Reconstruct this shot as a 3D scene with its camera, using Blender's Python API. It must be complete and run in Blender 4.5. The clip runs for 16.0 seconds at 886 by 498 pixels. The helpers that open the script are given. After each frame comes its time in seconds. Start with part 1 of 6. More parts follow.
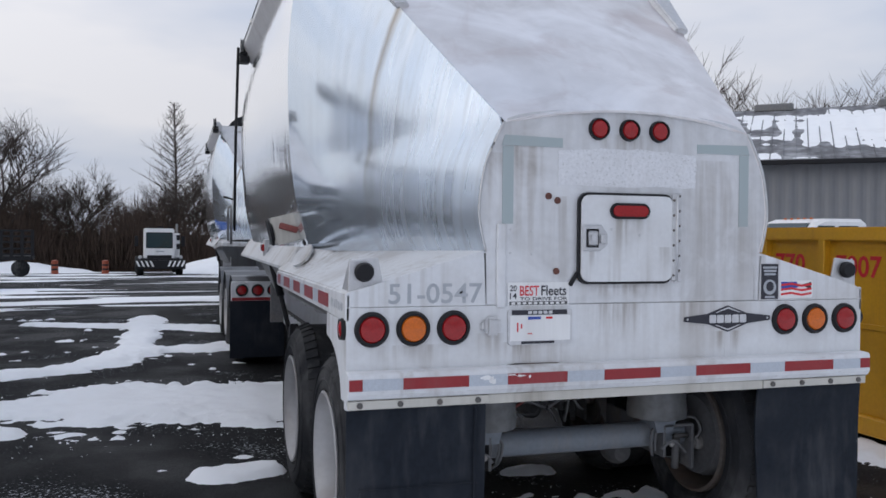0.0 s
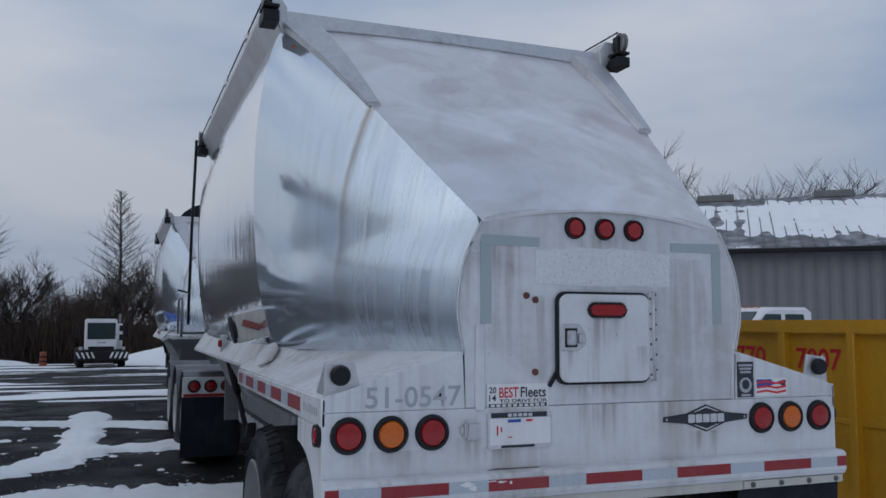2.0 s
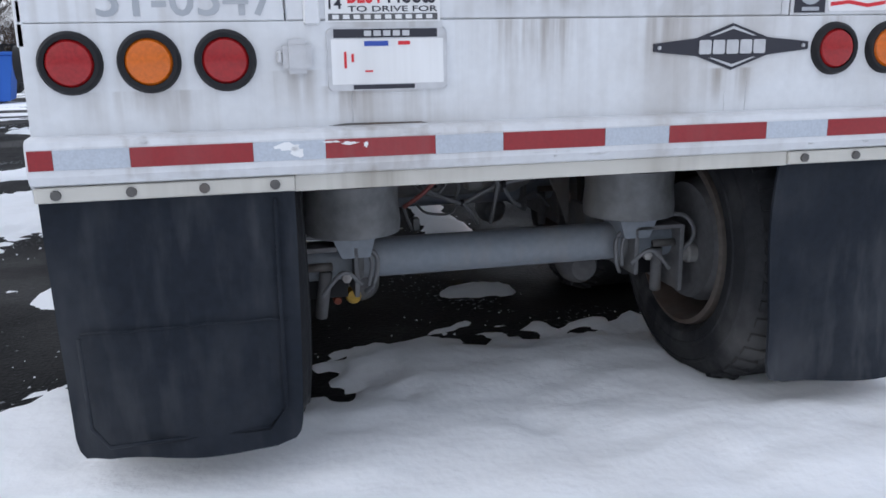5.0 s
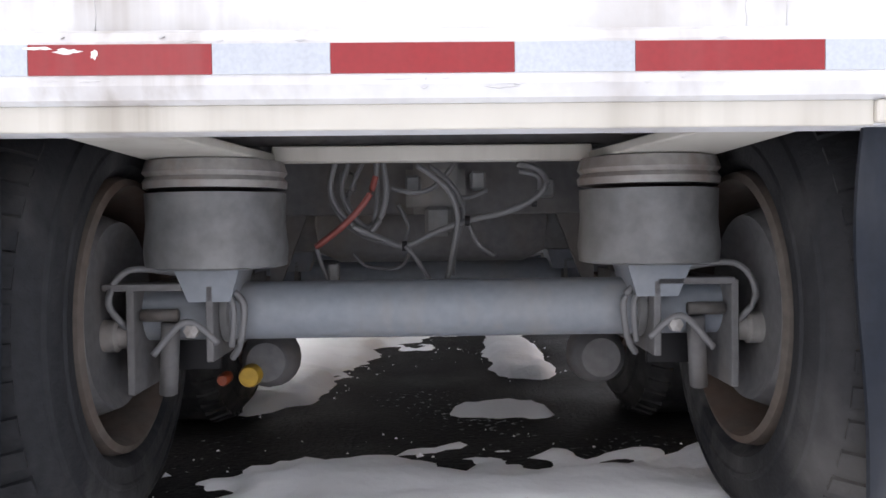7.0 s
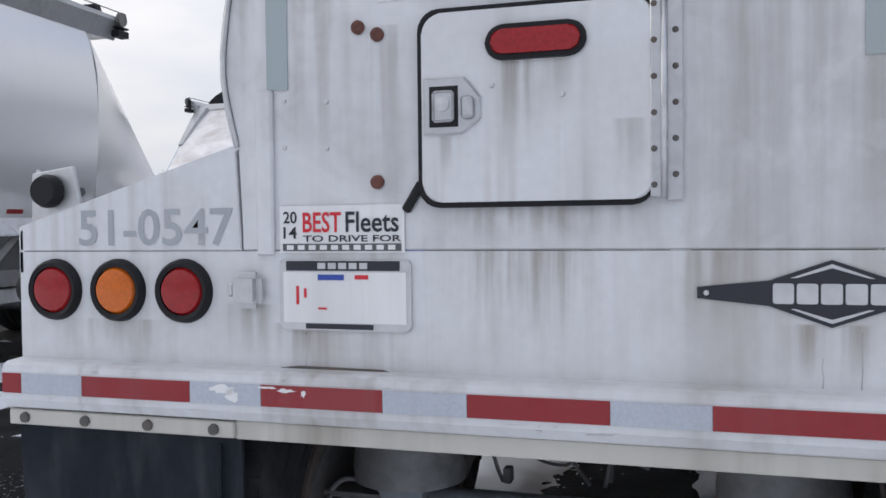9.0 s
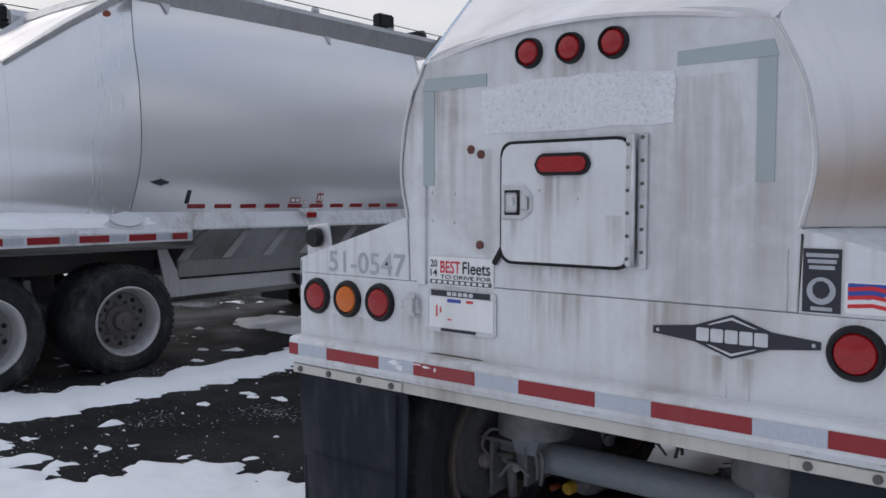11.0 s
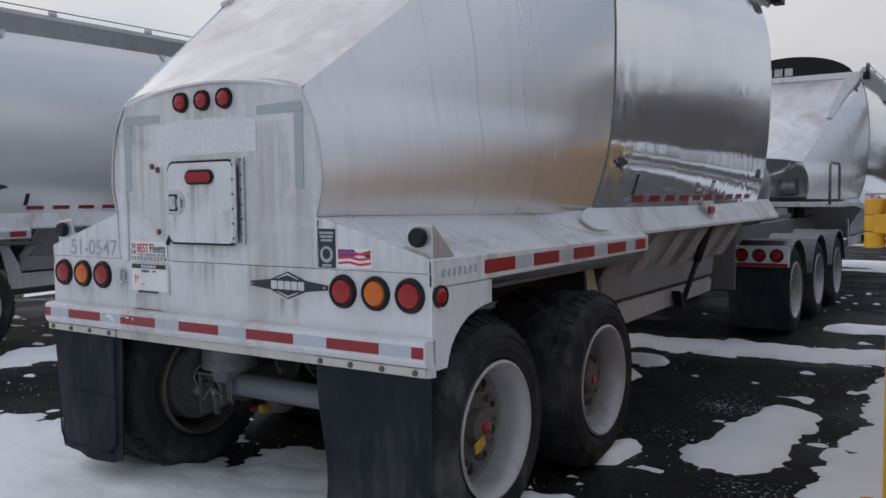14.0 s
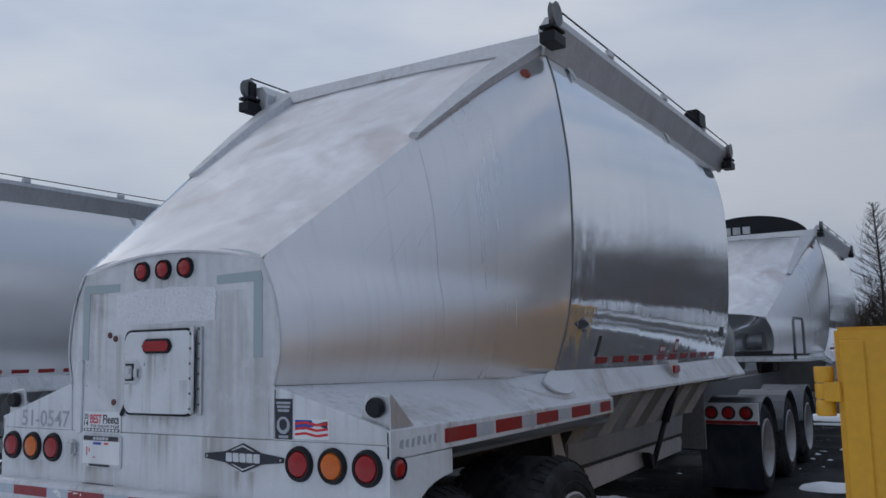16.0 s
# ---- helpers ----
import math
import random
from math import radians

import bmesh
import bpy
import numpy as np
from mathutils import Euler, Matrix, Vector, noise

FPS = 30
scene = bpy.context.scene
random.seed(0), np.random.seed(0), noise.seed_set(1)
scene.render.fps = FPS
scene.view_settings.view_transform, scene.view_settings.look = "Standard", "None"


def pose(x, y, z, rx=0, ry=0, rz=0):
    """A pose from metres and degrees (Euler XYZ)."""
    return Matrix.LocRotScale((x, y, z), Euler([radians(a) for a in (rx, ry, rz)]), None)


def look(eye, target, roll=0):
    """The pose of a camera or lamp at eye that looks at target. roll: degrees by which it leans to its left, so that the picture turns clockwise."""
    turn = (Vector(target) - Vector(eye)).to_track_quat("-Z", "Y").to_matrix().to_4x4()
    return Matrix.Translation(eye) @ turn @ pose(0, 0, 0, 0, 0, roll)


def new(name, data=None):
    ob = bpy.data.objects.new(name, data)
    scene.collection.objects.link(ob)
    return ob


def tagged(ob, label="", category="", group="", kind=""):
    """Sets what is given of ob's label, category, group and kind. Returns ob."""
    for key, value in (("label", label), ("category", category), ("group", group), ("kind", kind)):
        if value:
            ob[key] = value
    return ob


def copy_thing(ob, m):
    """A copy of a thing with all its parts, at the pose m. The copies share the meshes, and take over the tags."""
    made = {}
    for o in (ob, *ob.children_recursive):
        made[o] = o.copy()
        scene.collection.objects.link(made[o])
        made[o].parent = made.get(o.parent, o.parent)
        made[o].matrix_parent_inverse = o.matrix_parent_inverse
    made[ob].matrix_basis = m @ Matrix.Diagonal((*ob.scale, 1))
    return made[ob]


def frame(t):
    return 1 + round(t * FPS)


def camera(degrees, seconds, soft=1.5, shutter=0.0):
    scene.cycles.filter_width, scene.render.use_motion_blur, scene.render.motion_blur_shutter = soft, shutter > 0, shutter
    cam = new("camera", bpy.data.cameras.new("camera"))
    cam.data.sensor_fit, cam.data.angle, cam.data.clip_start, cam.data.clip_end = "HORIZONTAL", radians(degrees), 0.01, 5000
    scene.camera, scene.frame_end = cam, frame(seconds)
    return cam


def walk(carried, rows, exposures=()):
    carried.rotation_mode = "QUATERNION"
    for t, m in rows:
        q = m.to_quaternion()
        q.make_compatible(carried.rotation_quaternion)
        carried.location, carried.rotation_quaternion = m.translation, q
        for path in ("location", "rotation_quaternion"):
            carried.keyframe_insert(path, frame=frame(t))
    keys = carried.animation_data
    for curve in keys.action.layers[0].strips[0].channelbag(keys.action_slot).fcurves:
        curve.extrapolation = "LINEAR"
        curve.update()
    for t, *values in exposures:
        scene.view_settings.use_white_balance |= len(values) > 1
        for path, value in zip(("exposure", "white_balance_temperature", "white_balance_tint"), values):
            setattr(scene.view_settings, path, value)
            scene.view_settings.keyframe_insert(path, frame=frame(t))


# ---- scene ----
cam = camera(55.3, 16.0, 1.6)
PATH = [
    (0, (-1.947, -3.368, 1.547), (-1.345, -1.461, 1.515), 0.5),
    (0.5, (-1.977, -3.357, 1.584), (-1.37, -1.456, 1.715), 0.4),
    (1, (-2.0, -3.317, 1.615), (-1.375, -1.434, 1.867), 0.4),
    (1.5, (-2.02, -3.307, 1.623), (-1.365, -1.436, 1.888), 0.2),
    (2, (-2.043, -3.27, 1.6), (-1.33, -1.409, 1.776), 0.2),
    (2.5, (-2.075, -3.219, 1.563), (-1.296, -1.377, 1.604), 0.4),
    (3, (-2.037, -3.143, 1.521), (-1.253, -1.307, 1.405), 0.3),
    (3.5, (-1.72, -3.033, 1.457), (-1.019, -1.18, 1.181), -0.3),
    (4, (-1.43, -2.758, 1.371), (-0.824, -0.9, 0.946), -0.7),
    (4.5, (-1.163, -2.4, 1.253), (-0.594, -0.536, 0.807), -2.1),
    (5, (-0.793, -2.148, 1.185), (-0.364, -0.251, 0.718), -1.0),
    (5.2, (-0.687, -2.023, 1.181), (-0.318, -0.114, 0.71), 0.7),
    (7.3, (0.016, -1.325, 0.618), (0.034, 0.675, 0.588), -1.0),
    (7.5, (0.020, -1.318, 0.596), (0.026, 0.682, 0.565), -1.0),
    (8, (0.046, -1.350, 0.721), (-0.061, 0.646, 0.657), -1.2),
    (8.5, (0.136, -1.458, 1.038), (-0.103, 0.528, 1.018), -0.6),
    (9, (0.269, -1.675, 1.300), (-0.294, 0.244, 1.247), -0.6),
    (9.5, (0.470, -1.887, 1.400), (-0.504, -0.141, 1.321), -0.7),
    (10, (0.790, -2.055, 1.485), (-0.296, -0.378, 1.397), -0.1),
    (10.2, (0.892, -2.117, 1.506), (-0.225, -0.458, 1.422), 0.2),
    (12.3, (2.327, -2.58, 1.579), (0.888, -1.201, 1.409), -2.1),
    (12.5, (2.467, -2.63, 1.583), (1.029, -1.25, 1.422), -2.4),
    (13, (2.801, -2.778, 1.583), (1.472, -1.286, 1.495), -1.0),
    (13.5, (3.119, -2.69, 1.572), (1.853, -1.144, 1.484), -0.4),
    (14, (3.17, -2.742, 1.56), (2.064, -1.08, 1.435), -0.6),
    (14.5, (3.172, -2.765, 1.567), (2.125, -1.065, 1.444), -0.6),
    (15, (3.195, -2.763, 1.579), (2.124, -1.074, 1.57), -0.8),
    (15.5, (3.217, -2.748, 1.593), (2.148, -1.062, 1.721), -1.0),
    (16, (3.232, -2.724, 1.614), (2.19, -1.034, 1.852), -1.2),
]
EXPOSURES = [(0.0, -0.19, 6200, 10), (0.5, -0.50, 6000, 9), (1.2, -0.76, 5850, 8), (2.0, -0.84, 5700, 7), (3.0, -0.22, 5900, 8), (4.0, 0.1, 6000, 8), (5.2, 0.3, 6200, 9), (7.3, 1.36, 7000, 13), (8.0, 1.52, 6900, 13), (8.6, 0.44, 6500, 10), (9.0, -0.08, 6400, 10), (9.5, -0.28, 6350, 10), (10.2, -0.37, 6300, 10), (12.3, -0.48, 6250, 10), (13.0, -0.65, 6200, 10), (13.5, -0.70, 6200, 10), (14.0, -0.5, 6350, 10), (14.5, -0.33, 6400, 11), (15.2, -0.42, 6150, 9), (16.0, -0.88, 5700, 7)]
walk(cam, [(t, look(eye, target, roll)) for t, eye, target, roll in PATH], EXPOSURES)
# ---- light ----
SUN_EL, SUN_AZ = 12.0, 275.0
world = bpy.data.worlds.new("sky")
scene.world = world
world.use_nodes = True
wn, wl = world.node_tree.nodes, world.node_tree.links
wn.clear()
w_out, w_bg = wn.new("ShaderNodeOutputWorld"), wn.new("ShaderNodeBackground")
w_sky = wn.new("ShaderNodeTexSky")
w_sky.sky_type, w_sky.sun_disc = "NISHITA", False
w_sky.sun_elevation, w_sky.sun_rotation = radians(SUN_EL), radians(SUN_AZ)
w_sky.dust_density, w_sky.air_density = 2.0, 1.0
w_tc, w_map = wn.new("ShaderNodeTexCoord"), wn.new("ShaderNodeMapping")
w_map.inputs["Scale"].default_value = (1.0, 1.0, 3.2)
w_noise, w_ramp, w_mix = wn.new("ShaderNodeTexNoise"), wn.new("ShaderNodeValToRGB"), wn.new("ShaderNodeMixRGB")
w_noise.inputs["Scale"].default_value, w_noise.inputs["Detail"].default_value = 1.6, 5.0
w_ramp.color_ramp.elements[0].position, w_ramp.color_ramp.elements[0].color = 0.36, (4.0, 4.9, 6.6, 1)
w_ramp.color_ramp.elements[1].position, w_ramp.color_ramp.elements[1].color = 0.68, (8.5, 8.3, 8.5, 1)
w_mix.inputs[0].default_value = 0.92
wl.new(w_tc.outputs["Generated"], w_map.inputs[0])
wl.new(w_map.outputs[0], w_noise.inputs["Vector"])
wl.new(w_noise.outputs["Fac"], w_ramp.inputs[0])
wl.new(w_sky.outputs[0], w_mix.inputs[1])
wl.new(w_ramp.outputs[0], w_mix.inputs[2])
# the low sun behind the cloud brightens one quarter of the sky
w_dot, w_pow, w_glow = wn.new("ShaderNodeVectorMath"), wn.new("ShaderNodeMapRange"), wn.new("ShaderNodeMixRGB")
w_dot.operation = "DOT_PRODUCT"
w_dot.inputs[1].default_value = (math.sin(radians(SUN_AZ)), math.cos(radians(SUN_AZ)), 0.15)
w_pow.interpolation_type = "SMOOTHSTEP"
for _i, _v in zip((1, 2, 3, 4), (-0.1, 1.05, 0.0, 0.6)):
    w_pow.inputs[_i].default_value = _v
w_glow.blend_type = "ADD"
w_glow.inputs[2].default_value = (4.6, 4.0, 3.1, 1)
wl.new(w_tc.outputs["Generated"], w_dot.inputs[0])
wl.new(w_dot.outputs["Value"], w_pow.inputs[0])
wl.new(w_pow.outputs[0], w_glow.inputs[0])
wl.new(w_mix.outputs[0], w_glow.inputs[1])
w_sep, w_zen, w_mul = wn.new("ShaderNodeSeparateXYZ"), wn.new("ShaderNodeMapRange"), wn.new("ShaderNodeVectorMath")
for _i, _v in zip((1, 2, 3, 4), (0.08, 0.45, 1.0, 1.30)):
    w_zen.inputs[_i].default_value = _v
w_mul.operation = "SCALE"
wl.new(w_tc.outputs["Generated"], w_sep.inputs[0])
wl.new(w_sep.outputs["Z"], w_zen.inputs[0])
wl.new(w_glow.outputs[0], w_mul.inputs[0])
wl.new(w_zen.outputs[0], w_mul.inputs["Scale"])
wl.new(w_mul.outputs[0], w_bg.inputs[0])
w_bg.inputs[1].default_value = 0.1
wl.new(w_bg.outputs[0], w_out.inputs[0])
sun = new("sun", bpy.data.lights.new("sun", "SUN"))
sun.data.energy, sun.data.angle, sun.data.color = 0.5, radians(35), (1.0, 0.93, 0.85)
_a, _e = radians(SUN_AZ), radians(18)
sun.matrix_world = look((0, 0, 30), (-math.sin(_a) * math.cos(_e), -math.cos(_a) * math.cos(_e), 30 - math.sin(_e)))


# ---- materials ----
def mat(name, base, rough=0.6, metal=0.0, dirt=None, streak=0.0, grain=0.0, grain_scale=40.0, bump=0.0, bump_scale=30.0, wave=0.0, wave_scale=(2.2, 1.6, 3.0), rough_var=0.0, scale=(9, 9, 0.7), cut=(0.48, 0.72), island=0.0):
    """Principled surface with vertical dirt streaks, fine grain, bump, and slow waves."""
    m = bpy.data.materials.new(name)
    m.use_nodes = True
    n, l = m.node_tree.nodes, m.node_tree.links
    b = n["Principled BSDF"]
    b.inputs["Base Color"].default_value = (*base, 1)
    b.inputs["Roughness"].default_value, b.inputs["Metallic"].default_value = rough, metal
    tc = n.new("ShaderNodeTexCoord")
    colour = None

    def noise_node(s, detail=4.0, vec_scale=None):
        t = n.new("ShaderNodeTexNoise")
        t.inputs["Scale"].default_value, t.inputs["Detail"].default_value = s, detail
        if vec_scale:
            mp = n.new("ShaderNodeMapping")
            mp.inputs["Scale"].default_value = vec_scale
            l.new(tc.outputs["Object"], mp.inputs[0])
            l.new(mp.outputs[0], t.inputs["Vector"])
        else:
            l.new(tc.outputs["Object"], t.inputs["Vector"])
        return t.outputs["Fac"]

    def ramp(sock, lo, hi, a=0.0, z=1.0):
        r = n.new("ShaderNodeMapRange")
        for i, v in zip((1, 2, 3, 4), (lo, hi, a, z)):
            r.inputs[i].default_value = v
        l.new(sock, r.inputs[0])
        return r.outputs[0]

    def mix(fac, a, c):
        x = n.new("ShaderNodeMixRGB")
        l.new(fac, x.inputs[0])
        if isinstance(a, tuple):
            x.inputs[1].default_value = (*a, 1)
        else:
            l.new(a, x.inputs[1])
        x.inputs[2].default_value = (*c, 1)
        return x.outputs[0]

    colour = base
    if grain:
        dark = tuple(v * (1 - grain) for v in base)
        colour = mix(ramp(noise_node(grain_scale, 6.0), 0.35, 0.65), colour, dark)
    if dirt and streak:
        patchy = ramp(noise_node(1.7, 3.0), 0.38, 0.66)
        for sock, amount in ((noise_node(1.0, 5.0, tuple(v * k for v, k in zip(scale, (0.6, 0.6, 0.6)))), streak), (noise_node(1.0, 7.0, tuple(v * k for v, k in zip(scale, (2.6, 2.6, 1.0)))), streak)):
            mm = n.new("ShaderNodeMath")
            mm.operation = "MULTIPLY"
            l.new(ramp(sock, cut[0], cut[1], 0.0, amount), mm.inputs[0])
            l.new(patchy, mm.inputs[1])
            colour = mix(mm.outputs[0], colour, dirt)
        colour = mix(ramp(noise_node(2.2, 8.0), 0.5, 0.8, 0.0, streak * 0.6), colour, dirt)
    if not isinstance(colour, tuple):
        l.new(colour, b.inputs["Base Color"])
    if rough_var:
        l.new(ramp(noise_node(1.0, 5.0, scale), 0.3, 0.7, max(rough - rough_var, 0.02), rough + rough_var), b.inputs["Roughness"])
    normal = None
    if bump:
        bp = n.new("ShaderNodeBump")
        bp.inputs["Strength"].default_value, bp.inputs["Distance"].default_value = bump, 0.01
        l.new(noise_node(bump_scale, 6.0), bp.inputs["Height"])
        normal = bp
    if wave:
        bw = n.new("ShaderNodeBump")
        bw.inputs["Strength"].default_value, bw.inputs["Distance"].default_value = 1.0, wave
        l.new(noise_node(1.0, 2.6, wave_scale), bw.inputs["Height"])
        if normal:
            l.new(normal.outputs[0], bw.inputs["Normal"])
        normal = bw
    if normal:
        l.new(normal.outputs[0], b.inputs["Normal"])
    return m


M = dict(
    white=mat("white_paint", (0.69, 0.70, 0.72), 0.42, dirt=(0.25, 0.205, 0.16), streak=0.75, grain=0.05, bump=0.04, bump_scale=60, cut=(0.48, 0.78)),
    rear=mat("dull_white_aluminium", (0.66, 0.665, 0.68), 0.42, 0.25, dirt=(0.26, 0.23, 0.20), streak=0.5, grain=0.08, grain_scale=25, bump=0.05, bump_scale=50, cut=(0.46, 0.76)),
    slope=mat("satin_aluminium", (0.80, 0.775, 0.77), 0.40, 0.85, dirt=(0.50, 0.455, 0.44), streak=0.55, grain=0.06, grain_scale=9, bump=0.04, bump_scale=9, rough_var=0.10, scale=(1.7, 1.2, 1.2), cut=(0.44, 0.8)),
    rail=mat("rail_aluminium", (0.62, 0.62, 0.63), 0.45, 0.7, dirt=(0.3, 0.28, 0.26), streak=0.4, grain=0.1),
    steel=mat("grey_steel", (0.20, 0.205, 0.21), 0.6, 0.2, dirt=(0.27, 0.235, 0.20), streak=0.6, grain=0.3, grain_scale=22, bump=0.2),
    fender=mat("dark_grey_fender", (0.10, 0.105, 0.115), 0.3, 0.2, dirt=(0.14, 0.12, 0.10), streak=0.4, grain=0.1),
    rust=mat("rust_stained_zinc", (0.34, 0.33, 0.32), 0.55, 0.3, dirt=(0.22, 0.11, 0.06), streak=0.8, grain=0.2, scale=(9, 9, 9)),
    residue=mat("glue_residue", (0.75, 0.755, 0.78), 0.4, 0.2, dirt=(0.5, 0.49, 0.48), streak=0.35, grain=0.12, grain_scale=70, bump=0.2, bump_scale=80, scale=(7, 7, 7)),
    plug=mat("rusty_plug", (0.15, 0.055, 0.04), 0.7, grain=0.4),
    under=mat("dirty_underframe", (0.15, 0.15, 0.155), 0.75, 0.0, dirt=(0.16, 0.13, 0.10), streak=0.6, grain=0.2, bump=0.15, scale=(5, 5, 5)),
    axle=mat("grey_axle_paint", (0.21, 0.235, 0.27), 0.5, 0.0, dirt=(0.27, 0.24, 0.21), streak=0.6, grain=0.12, bump=0.12, scale=(8, 8, 3)),
    gate=mat("grey_gate_metal", (0.34, 0.34, 0.345), 0.38, 0.7, dirt=(0.2, 0.18, 0.15), streak=0.7, grain=0.12, bump=0.1, scale=(3, 3, 3)),
    rubber=mat("tyre_rubber", (0.020, 0.021, 0.024), 0.8, dirt=(0.13, 0.127, 0.125), streak=0.7, grain=0.2, bump=0.25, bump_scale=80, scale=(5, 5, 5)),
    flap=mat("rubber_flap", (0.011, 0.015, 0.023), 0.72, dirt=(0.075, 0.078, 0.085), streak=0.6, grain=0.2, bump=0.2, bump_scale=25, scale=(7, 7, 4)),
    black=mat("black_plastic", (0.015, 0.015, 0.017), 0.5),
    rim=mat("white_rim", (0.44, 0.435, 0.44), 0.38, 0.2, dirt=(0.17, 0.13, 0.10), streak=0.75, grain=0.06, scale=(4, 4, 4)),
    drum=mat("brake_drum", (0.12, 0.115, 0.11), 0.65, 0.2, dirt=(0.17, 0.10, 0.06), streak=0.6, grain=0.2, bump=0.1, scale=(6, 6, 6)),
    brown=mat("rusty_inner_rim", (0.10, 0.085, 0.075), 0.75, 0.1, dirt=(0.115, 0.07, 0.05), streak=0.8, grain=0.25, bump=0.15, scale=(5, 5, 5), cut=(0.4, 0.62)),
    disc=mat("dirty_wheel_disc", (0.20, 0.195, 0.195), 0.55, 0.2, dirt=(0.08, 0.065, 0.055), streak=0.8, grain=0.2, scale=(6, 6, 6), cut=(0.42, 0.66)),
    red=mat("red_lens", (0.34, 0.012, 0.014), 0.18, grain=0.25, grain_scale=120),
    amber=mat("amber_lens", (0.64, 0.14, 0.010), 0.18, grain=0.2, grain_scale=120),
    tape_red=mat("red_reflective_tape", (0.28, 0.013, 0.018), 0.38, dirt=(0.26, 0.11, 0.11), streak=0.3, grain=0.12, grain_scale=90),
    tape_white=mat("silver_reflective_tape", (0.50, 0.54, 0.60), 0.35, 0.1, dirt=(0.3, 0.3, 0.32), streak=0.35, grain=0.12, grain_scale=150),
    chrome=mat("zinc_plate", (0.62, 0.62, 0.63), 0.3, 0.9, grain=0.1),
    ivory=mat("ivory_box", (0.55, 0.53, 0.48), 0.5, dirt=(0.2, 0.17, 0.13), streak=0.5),
    sticker=mat("white_sticker", (0.80, 0.80, 0.80), 0.4, dirt=(0.45, 0.43, 0.4), streak=0.3),
    ink=mat("black_ink", (0.02, 0.02, 0.03), 0.45),
    ink_red=mat("red_ink", (0.60, 0.02, 0.03), 0.45),
    ink_blue=mat("blue_ink", (0.03, 0.07, 0.35), 0.45),
    ink_grey=mat("grey_lettering", (0.36, 0.38, 0.41), 0.5, dirt=(0.6, 0.6, 0.6), streak=0.5, scale=(14, 14, 6)),
    patch=mat("grey_sealant", (0.36, 0.42, 0.43), 0.55, dirt=(0.35, 0.36, 0.36), streak=0.4),
    yellow=mat("yellow_paint", (0.68, 0.35, 0.012), 0.42, dirt=(0.25, 0.13, 0.05), streak=0.4, grain=0.08, bump=0.05, cut=(0.55, 0.85)),
    yellow_bright=mat("bright_yellow_plastic", (0.55, 0.33, 0.03), 0.5, grain=0.25),
    hose=mat("grey_hose", (0.15, 0.15, 0.155), 0.5),
    hose_red=mat("red_hose", (0.26, 0.07, 0.06), 0.5, grain=0.2),
    snow=mat("snow", (0.92, 0.93, 0.95), 0.7, dirt=(0.66, 0.65, 0.65), streak=0.22, bump=0.55, bump_scale=20, scale=(1.2, 1.2, 1.2)),
    roof=mat("snow_dusted_roof", (0.15, 0.15, 0.16), 0.8, dirt=(0.62, 0.63, 0.66), streak=0.55, grain=0.3, grain_scale=5, bump=0.2, scale=(0.5, 0.5, 1.2), cut=(0.42, 0.7)),
    cladding=mat("grey_cladding", (0.20, 0.205, 0.22), 0.5, 0.2, dirt=(0.14, 0.14, 0.14), streak=0.3),
    brick=mat("grey_brick", (0.27, 0.25, 0.23), 0.8, grain=0.35, grain_scale=6),
    bark=mat("bare_bark", (0.070, 0.054, 0.046), 0.9, grain=0.3, grain_scale=6),
    brush=mat("dry_brush", (0.088, 0.058, 0.042), 0.95, grain=0.45, grain_scale=1.5),
    green=mat("green_paint", (0.03, 0.20, 0.12), 0.5, grain=0.1),
    orange=mat("orange_plastic", (0.26, 0.05, 0.018), 0.5, grain=0.2),
    glass=mat("dark_window_glass", (0.03, 0.05, 0.055), 0.08),
    blue=mat("blue_paint", (0.02, 0.12, 0.5), 0.5, grain=0.1),
    tarp=mat("black_tarp", (0.02, 0.021, 0.024), 0.6, grain=0.2),
)


